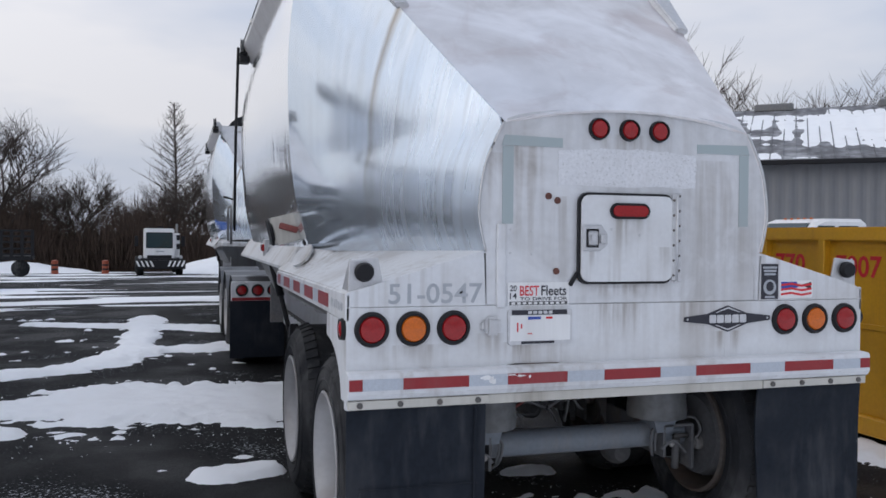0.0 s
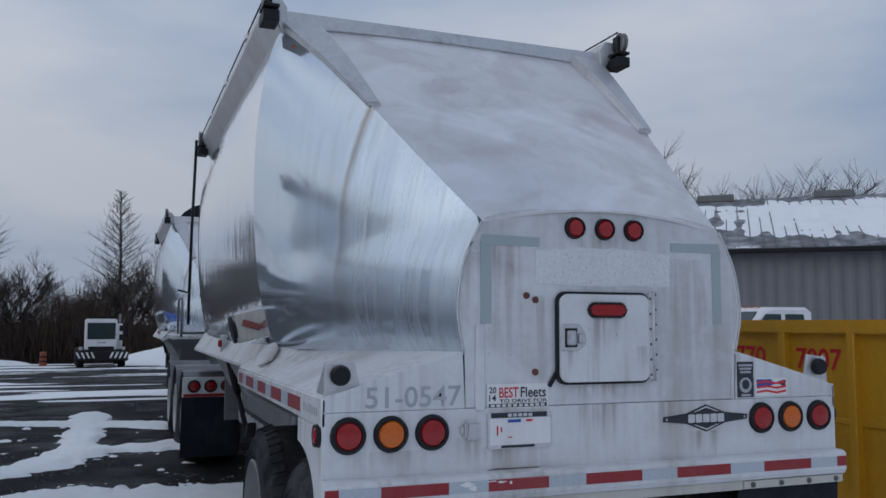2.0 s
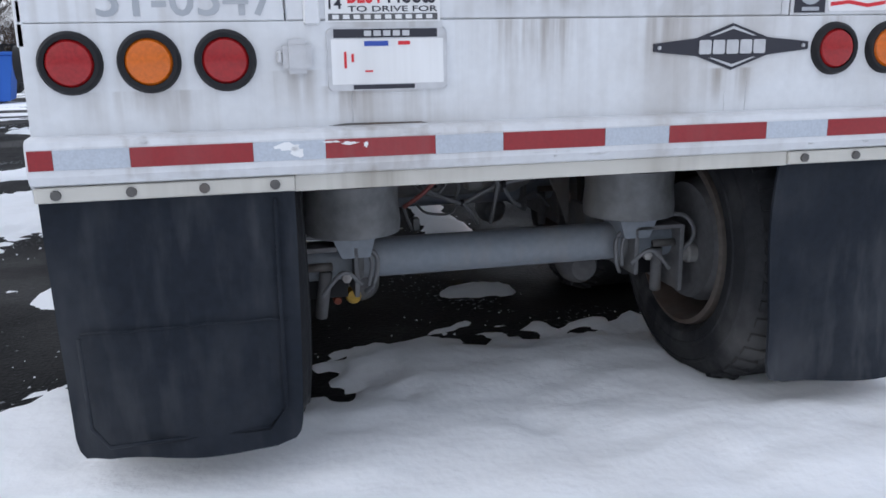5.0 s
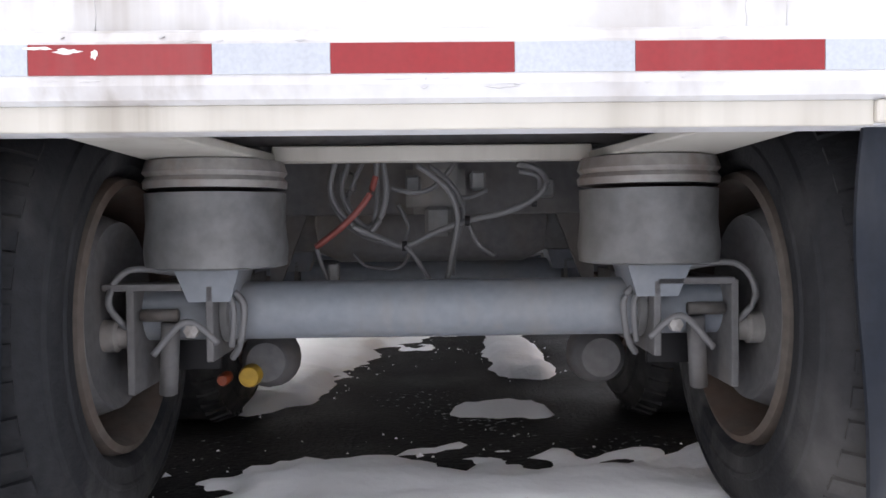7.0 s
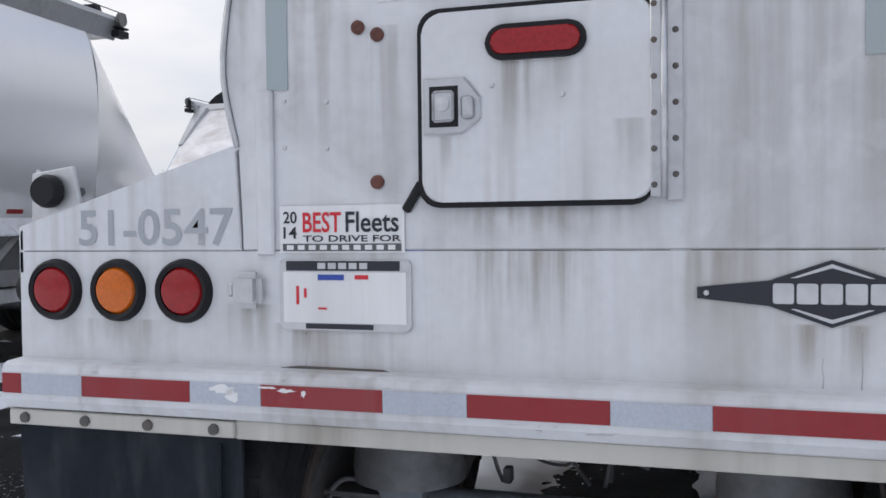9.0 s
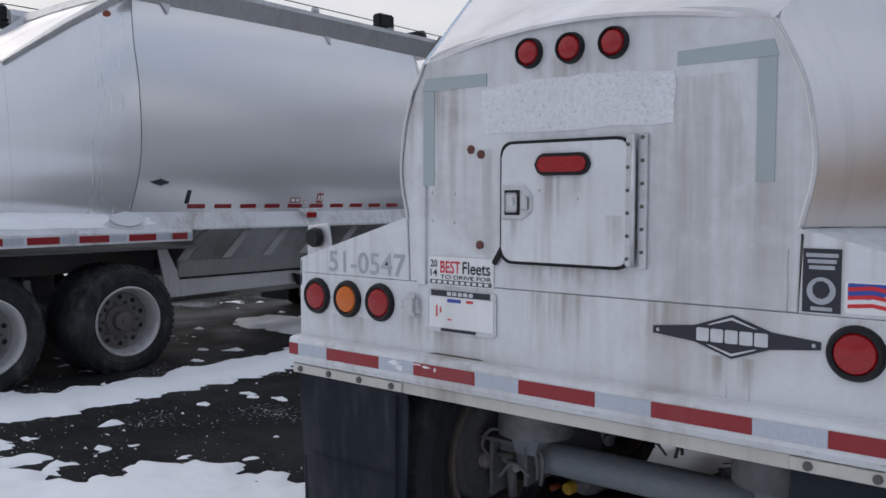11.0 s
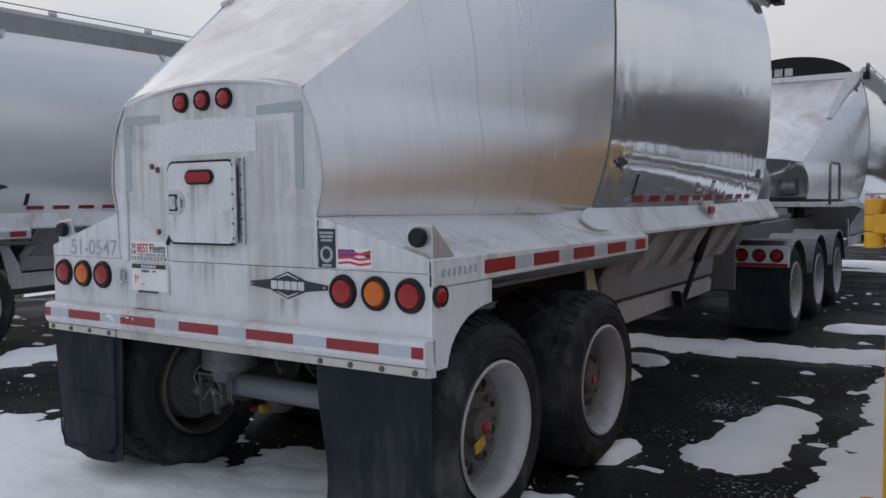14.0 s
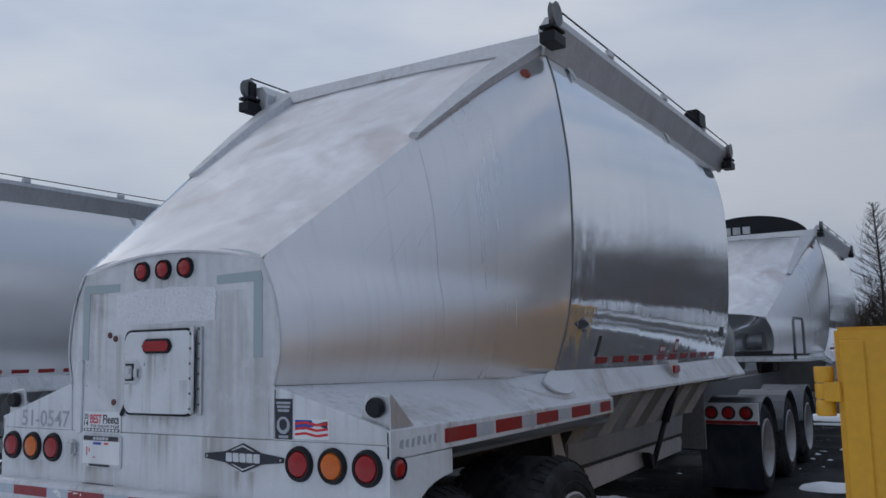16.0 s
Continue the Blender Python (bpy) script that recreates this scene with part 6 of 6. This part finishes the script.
# ---- yellow roll-off container ----
def container(m):
    root = thing("waste_container", "yellow steel roll-off container with red numbers", "container", m)
    L, W, T = 6.4, 2.4, 1.64
    part("side_wall", boxm(0.06, 0.08, 0.0, L, 0.18, T - 0.06), "yellow", root)
    part("side_wall", boxm(W - 0.08, W - 0.06, 0.0, L, 0.18, T - 0.06), "yellow", root)
    part("front_wall", boxm(0.06, W - 0.06, L - 0.02, L, 0.18, T - 0.06), "yellow", root)
    part("floor", boxm(0.06, W - 0.06, 0, L, 0.16, 0.2), "yellow", root)
    for x in (0.0, W - 0.10):
        part("top_rail", boxm(x, x + 0.10, 0.0, L, T - 0.11, T, 0.012, 2), "yellow", root, "yellow tube top rail")
        part("bottom_rail", boxm(x + 0.01, x + 0.09, 0.0, L, 0.06, 0.20, 0.01), "yellow", root)
    part("mid_rail", boxm(0.045, 0.062, 0.1, L, 0.86, 0.90, 0.003), "yellow", root)
    for k in range(10):
        y = 0.54 + 0.70 * k
        if y < L:
            part("rib", boxm(0.0, 0.07, y - 0.035, y + 0.035, 0.18, T - 0.09, 0.008), "yellow", root)
            part("rib", boxm(W - 0.07, W, y - 0.035, y + 0.035, 0.18, T - 0.09, 0.008), "yellow", root)
    # end frame and door
    for x in (0.0, W - 0.12):
        part("end_post", boxm(x - 0.16, x + 0.03, -0.12, 0.02, 0.06, T + 0.02, 0.010, 2), "yellow", root, "yellow end post")
    part("post_face", boxm(-0.145, -0.075, -0.128, -0.118, 0.10, T - 0.02, 0.004), "yellow", root)
    part("door_sill", boxm(0.0, W, -0.10, 0.0, T - 0.06, T + 0.016, 0.01), "yellow", root)
    door = part("door", boxm(0.03, W - 0.12, -0.055, -0.03, 0.1, T - 0.06), "yellow", root)
    part("door_stile", boxm(0.03, 0.055, -0.085, -0.055, 0.1, T - 0.06), "yellow", door)
    for z in (1.46, 0.5):
        for i in range(3):
            part("hinge_knuckle", lathem([(0.028, z - 0.075 + 0.052 * i), (0.03, z - 0.07 + 0.052 * i), (0.03, z - 0.03 + 0.052 * i), (0.028, z - 0.026 + 0.052 * i)], "z", (-0.20, -0.09, 0), 12), "yellow", root)
        part("hinge_leaf", boxm(-0.20, -0.15, -0.13, -0.05, z - 0.03, z + 0.03, 0.004), "yellow", root)
    for body, y, w in (("7007", 1.60, 0.46), ("770", 2.36, 0.36)):
        part("lettering", moved(textm(body, 0.17, w, bold=0.02), Matrix.Translation((0.056, y, 1.335)) @ Matrix.Rotation(radians(-90), 4, "Z")), "ink_red", root, "dark red painted number")
    return root


container(pose(3.03, 0.30, 0))


# ---- buildings and far things ----
def building():
    root = thing("warehouse", "grey corrugated warehouse with a snowy shingle roof", "building", pose(17.2, 25.6, -0.2, 0, 0, -40))
    L, D, H, R = 32.5, 16.0, 4.7, 7.6
    x0 = -0.5
    verts, faces = [], []
    n = int(L / 0.115)
    for i in range(n + 1):
        x = x0 + L * i / n
        y = 0.035 if i % 4 in (1, 2) else 0.0
        verts += [(x, -y, 0), (x, -y, H)]
    faces = [(2 * i, 2 * i + 2, 2 * i + 3, 2 * i + 1) for i in range(n)]
    part("front_wall", shaped(verts, faces), "cladding", root, "grey corrugated metal wall", 0.05)
    part("back_wall", boxm(x0, x0 + L, D, D + 0.2, 0, H), "cladding", root)
    for x in (x0, x0 + L):
        part("gable_wall", platem([(0.1, 0), (D, 0), (D, H), (D / 2, R), (0.1, H)], "x", x - 0.1, x + 0.1), "cladding", root)
    part("roof", platem([(-0.6, H - 0.18), (-0.6, H - 0.02), (D / 2, R + 0.16), (D + 0.6, H - 0.02), (D + 0.6, H - 0.18), (D / 2, R)], "x", x0 - 0.4, x0 + L + 0.4), "roof", root, "dark shingle roof")
    part("gutter", boxm(x0 - 0.4, x0 + L + 0.4, -0.74, -0.605, H - 0.22, H - 0.04, 0.03), "black", root, "dark gutter")
    for k in range(4):
        part("ridge_vent", boxm(2.2 + 5.2 * k, 3.9 + 5.2 * k, D / 2 - 0.4, D / 2 + 0.4, R + 0.02, R + 0.38, 0.05), "steel", root, "dark ridge vent")
    # snow lying on the front slope
    def cover(u, v):
        x = lerp(x0, x0 + L, u)
        y = lerp(-0.55, D / 2 - 0.2, v)
        z = H + 0.02 + (R + 0.16 - H + 0.02) * (y + 0.6) / (D / 2 + 0.6)
        e = float(fbm(np.array([x * 0.13 + y * 0.2]), np.array([y * 0.35]), 81, 4)[0]) - 0.54 + 0.12 * (0.5 - v) + 0.30 * (float(fbm(np.array([x * 2.2]), np.array([y * 0.22]), 85, 3)[0]) - 0.5)
        return (x, y, z + 0.0 + (0.32 * min(max(e, -0.3), 0.25)))
    seams, seam_faces = [], []
    for i in range(int(L / 0.45)):
        x = x0 + 0.45 * i
        b8 = len(seams)
        for yy, zz in ((-0.58, H - 0.005), (D / 2, R + 0.175)):
            seams += [(x - 0.03, yy, zz - 0.04), (x + 0.03, yy, zz - 0.04), (x + 0.02, yy, zz + 0.02), (x - 0.02, yy, zz + 0.02)]
        seam_faces += [(b8 + k, b8 + (k + 1) % 4, b8 + 4 + (k + 1) % 4, b8 + 4 + k) for k in range(4)]
    tagged(part("standing_seam", shaped(seams, seam_faces), "roof", root), kind="stuff")
    part("roof_snow", surfm(cover, 300, 60), "snow", root, "wind-scoured snow on the roof")
    # brick annex with a lean-to roof
    ax = 13.5
    part("annex_wall", boxm(ax, ax + 14, -3.0, 0.0, 0, 4.6), "brick", root, "grey brick annex")
    part("annex_window", boxm(ax + 3.2, ax + 5.0, -3.03, -2.98, 2.0, 3.3), "glass", root)
    part("annex_roof", platem([(-3.6, 4.5), (-3.6, 4.68), (0.3, 5.5), (0.3, 5.3)], "x", ax - 0.4, ax + 14.4), "roof", root)
    part("lean_roof", platem([(-6.5, 2.0), (-6.5, 2.15), (-2.9, 3.3), (-2.9, 3.1)], "x", ax - 3.5, ax + 14), "roof", root)
    part("lean_snow", platem([(-6.3, 2.22), (-3.0, 3.27), (-3.0, 3.38), (-6.3, 2.30)], "x", ax - 3.2, ax + 13.8), "snow", root)
    part("wall_lamp", boxm(ax - 0.9, ax - 0.4, -0.3, 0.0, 2.9, 3.3, 0.04), "rail", root)
    return root


building()


def pickup(m):
    root = thing("pickup_truck", "white pickup truck parked before the warehouse", "pickup truck", m)
    cab = [(-0.95, 0.45), (2.3, 0.45), (2.4, 0.8), (2.3, 1.2), (1.15, 1.32), (0.55, 1.98), (0.3, 2.07), (-0.75, 2.07), (-0.93, 1.95)]
    part("cab", platem(cab, "y", -0.95, 0.95, 0.07), "sticker", root, "white crew cab")
    part("bed", boxm(-3.2, -0.98, -0.95, 0.95, 0.5, 1.3, 0.04), "sticker", root)
    part("windscreen", shaped([(1.12, -0.82, 1.385), (1.12, 0.82, 1.385), (0.60, 0.75, 1.965), (0.60, -0.75, 1.965)], [(0, 1, 2, 3)]), "glass", root, "", 0.02)
    for q in (-1, 1):
        part("side_window", platem([(0.95, 1.36), (0.5, 1.90), (0.05, 1.90), (0.05, 1.36)], "y", q * 0.945, q * 0.962), "glass", root)
        part("side_window", platem([(-0.08, 1.36), (-0.08, 1.90), (-0.62, 1.90), (-0.75, 1.36)], "y", q * 0.945, q * 0.962), "glass", root)
        part("mirror", boxm(0.75, 0.9, q * 1.08 - 0.12, q * 1.08 + 0.12, 1.40, 1.72, 0.03), "black", root)
        for x in (-2.3, 1.5):
            part("wheel", lathem([(0.2, -0.12), (0.36, -0.12), (0.39, -0.06), (0.39, 0.06), (0.36, 0.12), (0.2, 0.12)], "y", (x, q * 0.86, 0.39), 20), "rubber", root)
    for i in range(5):
        part("roof_marker", boxm(0.30, 0.36, -0.5 + 0.24 * i, -0.44 + 0.24 * i, 2.06, 2.10, 0.01), "amber", root)
    return root


pickup(pose(13.1, 14.0, -0.04, 0, 0, 178))


def yard_truck(m):
    """Seen from the front: a boxy white cab on a striped bumper."""
    root = thing("yard_truck", "white terminal yard truck with a striped bumper", "truck", m)
    part("chassis", boxm(-1.1, 1.1, 0.3, 5.2, 0.55, 0.95, 0.03), "black", root)
    part("bumper", boxm(-1.32, 1.32, 0.0, 0.3, 0.35, 0.85, 0.03), "black", root, "black front bumper")
    for s in (-1, 1):
        for i in range(4):
            x = s * (0.35 + 0.24 * i)
            part("stripe", platem([(x, 0.5), (x + s * 0.10, 0.5), (x + s * 0.24, 0.82), (x + s * 0.14, 0.82)], "y", -0.012, 0.0), "sticker", root)
        part("mirror", boxm(s * 1.25 - 0.1, s * 1.25 + 0.1, 0.9, 1.0, 1.6, 2.2, 0.02), "black", root)
        for y in (1.1, 4.2):
            part("wheel", lathem([(0.2, -0.18), (0.46, -0.18), (0.5, -0.12), (0.5, 0.12), (0.46, 0.18), (0.2, 0.18)], "x", (s * 1.05, y, 0.48), 24), "rubber", root)
    cab = part("cab", boxm(-0.85, 0.75, 0.45, 2.1, 0.9, 2.62, 0.06, 2), "sticker", root, "white boxy cab")
    part("windscreen", boxm(-0.72, 0.62, 0.425, 0.455, 1.55, 2.36, 0.01), "glass", cab)
    part("side_window", boxm(0.74, 0.765, 0.8, 1.7, 1.5, 2.3, 0.01), "glass", cab)
    part("window_gasket", platem(rounded(-0.76, 0.66, 1.51, 2.40, 0.06), "y", 0.436, 0.452), "black", cab)
    part("grille", boxm(-0.7, 0.6, 0.425, 0.452, 0.92, 1.12, 0.01), "black", cab, "black grille slot")
    part("wiper", tubem([(-0.1, 0.418, 1.52), (0.35, 0.415, 1.86)], 0.014, 5), "black", cab)
    part("makers_bar", boxm(-0.22, 0.18, 0.438, 0.45, 1.30, 1.37, 0.0), "ink_grey", cab)
    for x in (-1.08, 1.08):
        part("headlamp", lathem([(0.0, 0.28), (0.09, 0.285), (0.1, 0.31)], "y", (x, 0.0, 1.02), 16), "chrome", root, "round headlamp")
    for z in (1.45, 1.95):
        part("side_mirror", boxm(0.86, 1.04, 0.5, 0.58, z, z + 0.32, 0.03), "black", cab)
    part("exhaust_stack", tubem([(1.0, 2.3, 0.95), (1.0, 2.3, 2.9)], 0.07, 10), "steel", root, "grey exhaust stack")
    for x, w, h in ((-0.6, 0.1, 0.08), (0.0, 0.15, 0.12), (0.5, 0.1, 0.08)):
        part("roof_lamp", boxm(x - w, x + w, 0.5, 0.6, 2.62, 2.62 + h, 0.01), "black", cab)
    part("rear_box", boxm(-0.2, 1.15, 2.15, 4.2, 0.9, 2.35, 0.05), "sticker", root)
    part("green_tank", boxm(0.75, 1.3, 4.0, 5.4, 0.95, 1.9, 0.05), "green", root, "green container behind the cab")
    return root


def at_ground(x, y, rz=0.0):
    return pose(x, y, float(ground_z(np.array([x]), np.array([y]))[0]), 0, 0, rz)


yard_truck(at_ground(-2.75, 46.0, 4))


def drum(m):
    root = thing("traffic_drum", "orange and white striped traffic drum", "traffic drum", m, "traffic drums")
    part("drum", lathem([(0.0, 0.0), (0.32, 0.0), (0.3, 0.1), (0.27, 0.95), (0.1, 1.0), (0.0, 1.0)], "z", (0, 0, 0), 16), "orange", root)
    for z in (0.3, 0.6):
        part("band", lathem([(0.293, z), (0.29, z + 0.12)], "z", (0, 0, 0), 16), "black", root)
    return root


d0 = drum(at_ground(-5.95, 50.5))
d1 = copy_thing(d0, at_ground(-8.7, 50.5))
d0.scale = d1.scale = (0.68, 0.68, 0.85)


def blue_bin(m):
    root = thing("blue_skip", "blue steel skip standing in the yard", "skip", m)
    part("body", platem([(-1.6, 0.1), (1.6, 0.1), (1.8, 1.45), (-1.8, 1.45)], "y", -0.9, 0.9, 0.02), "blue", root)
    part("rim", boxm(-1.86, 1.86, -0.96, 0.96, 1.45, 1.55, 0.02), "blue", root)
    for x in (-1.1, 0.0, 1.1):
        part("rib", boxm(x - 0.05, x + 0.05, -0.97, -0.9, 0.15, 1.45, 0.01), "blue", root)
    for x in (-1.2, 1.2):
        part("foot", boxm(x - 0.1, x + 0.1, -0.8, 0.8, 0.0, 0.1), "black", root)
    return root


blue_bin(at_ground(-9.4, 26.5, 8))


def flat_rack(m):
    root = thing("stake_trailer", "black stake-sided flatbed trailer", "trailer", m)
    part("deck", boxm(-5, 0, -1.2, 1.2, 0.9, 1.1), "black", root)
    for i in range(11):
        part("stake", boxm(-5 + 0.49 * i, -4.84 + 0.49 * i, -1.2, -1.12, 1.1, 2.5), "black", root)
    for z in (1.15, 1.45, 1.8, 2.1, 2.4):
        part("rail", boxm(-5, 0, -1.23, -1.2, z, z + 0.1), "black", root)
    for x in (-4.2, -3.1, -0.6):
        part("wheel", lathem([(0.2, -0.15), (0.45, -0.15), (0.45, 0.15), (0.2, 0.15)], "y", (x, -0.9, 0.45), 20), "rubber", root)
    return root


flat_rack(at_ground(-9.3, 47, 6))


# ---- bare trees ----
def branch_tree(seed, height, levels=4, conical=False):
    rng = random.Random(seed)
    verts, faces = [], []

    def limb(p, d, length, r, level):
        seg = 5 if level == 0 else 3 if level > 1 else 4
        steps = 5 if level == 0 else 3
        base = len(verts)
        pts = [p.copy()]
        for i in range(steps):
            d = (d + Vector((rng.uniform(-1, 1), rng.uniform(-1, 1), rng.uniform(-0.4, 0.9))) * (0.06 if conical and level == 0 else 0.16)).normalized()
            pts.append(pts[-1] + d * length / steps)
        for i, q in enumerate(pts):
            rr = r * (1 - 0.75 * i / steps)
            s = d.cross(Vector((0.3, 0.9, 0.1))).normalized()
            t = s.cross(d)
            for k in range(seg):
                a = 2 * math.pi * k / seg
                verts.append(q + rr * (math.cos(a) * s + math.sin(a) * t))
        for i in range(steps):
            for k in range(seg):
                faces.append((base + i * seg + k, base + i * seg + (k + 1) % seg, base + (i + 1) * seg + (k + 1) % seg, base + (i + 1) * seg + k))
        if level >= levels:
            return
        if conical and level == 0:
            for i in range(120):
                h = 0.12 + 0.87 * (i / 120)
                a = i * 2.4 + rng.uniform(-0.3, 0.3)
                q = pts[min(int(h * steps), steps - 1)].lerp(pts[min(int(h * steps) + 1, steps)], h * steps - int(h * steps))
                ll = height * 0.30 * (1 - h) ** 0.8 * rng.uniform(0.7, 1.05) + 0.25
                limb(q, Vector((math.cos(a), math.sin(a), 0.25 + 0.5 * h)).normalized(), ll, 0.03 + 0.02 * (1 - h), 2)
            return
        count = {0: 8, 1: 6, 2: 6, 3: 5}.get(level, 3)
        for i in range(count):
            t = rng.uniform(0.35, 1.0) if level else rng.uniform(0.3, 1.0)
            k = min(int(t * steps), steps - 1)
            q = pts[k].lerp(pts[k + 1], t * steps - k)
            a = rng.uniform(0, 2 * math.pi)
            side = Vector((math.cos(a), math.sin(a), rng.uniform(0.0, 0.6)))
            nd = (d * 0.75 + side * (0.85 if level < 2 else 0.7)).normalized()
            limb(q, nd, length * rng.uniform(0.5, 0.75), max(r * 0.45, 0.014), level + 1)

    limb(Vector((0, 0, -0.1)), Vector((0, 0, 1)), height * (1.0 if conical else 0.5), height * (0.012 if conical else 0.02), 0)
    return shaped(verts, faces)


def tree(name, mesh_data, label, m):
    root = thing(name, label, "tree", m, "bare trees")
    ob = part("trunk", mesh_data, "bark", root)
    return root


kinds = [branch_tree(s, 10.0) for s in (1, 2, 3)]
first = [tree("bare_tree", k, "leafless grey-brown deciduous tree at the yard's edge", at_ground(-40 + 3 * i, 70)) for i, k in enumerate(kinds)]
rng = random.Random(9)
spots = []
for i in range(46):
    spots.append((-46 + 1.7 * i + rng.uniform(-1, 1), 64 + rng.uniform(0, 16), rng.uniform(0.6, 0.95)))
spots += [(-18.0, 60, 1.25), (-14.0, 61, 1.2), (-22.0, 62, 1.2), (-9.5, 66, 0.7)]
spots += [(29.5, 41.5, 1.38), (32.5, 40.2, 1.30), (35.5, 38.0, 1.24), (38.5, 36.5, 1.12), (42.0, 33.0, 0.95)]
for i in range(12):
    spots.append((9.5 + 0.95 * i + rng.uniform(-0.5, 0.5), 42.0 + rng.uniform(-1.5, 8), rng.uniform(0.6, 0.95)))
for i in range(34):
    a = radians(95 + 5.2 * i)
    spots.append((75 * math.sin(a), 75 * math.cos(a), rng.uniform(0.8, 1.2)))
for i in range(16):
    spots.append((-62 - rng.uniform(0, 10), -30 + 6 * i, rng.uniform(0.8, 1.2)))
for x, y, k in spots:
    t = copy_thing(first[rng.randrange(3)], at_ground(x, y, rng.uniform(0, 360)))
    t.scale = (k, k, k)
tree("larch_tree", branch_tree(21, 13.4, 3, True), "tall bare conical larch", at_ground(-1.75, 67.5))



def thicket(name, x0, x1, y, depth, h, count, seed):
    rng = random.Random(seed)
    verts, faces = [], []
    for i in range(count):
        x, yy = rng.uniform(x0, x1), y + rng.uniform(0, depth)
        z = float(ground_z(np.array([x]), np.array([yy]))[0])
        hh = h * rng.uniform(0.4, 1.0) * (0.7 + 0.5 * math.sin(x * 0.35) ** 2)
        dx, dy, r = rng.uniform(-0.4, 0.4) * hh, rng.uniform(-0.3, 0.3) * hh, rng.uniform(0.02, 0.06)
        b = len(verts)
        verts += [(x - r, yy, z - 0.1), (x + r, yy + r, z - 0.1), (x, yy - r, z - 0.1), (x + dx, yy + dy, z + hh)]
        faces += [(b, b + 1, b + 3), (b + 1, b + 2, b + 3), (b + 2, b, b + 3)]
    ob = part(name, shaped(verts, faces), "brush")
    return tagged(ob, "dense brown leafless brush", "brush", kind="stuff")


thicket("brush", -60, 40, 60, 14, 5.4, 36000, 3)
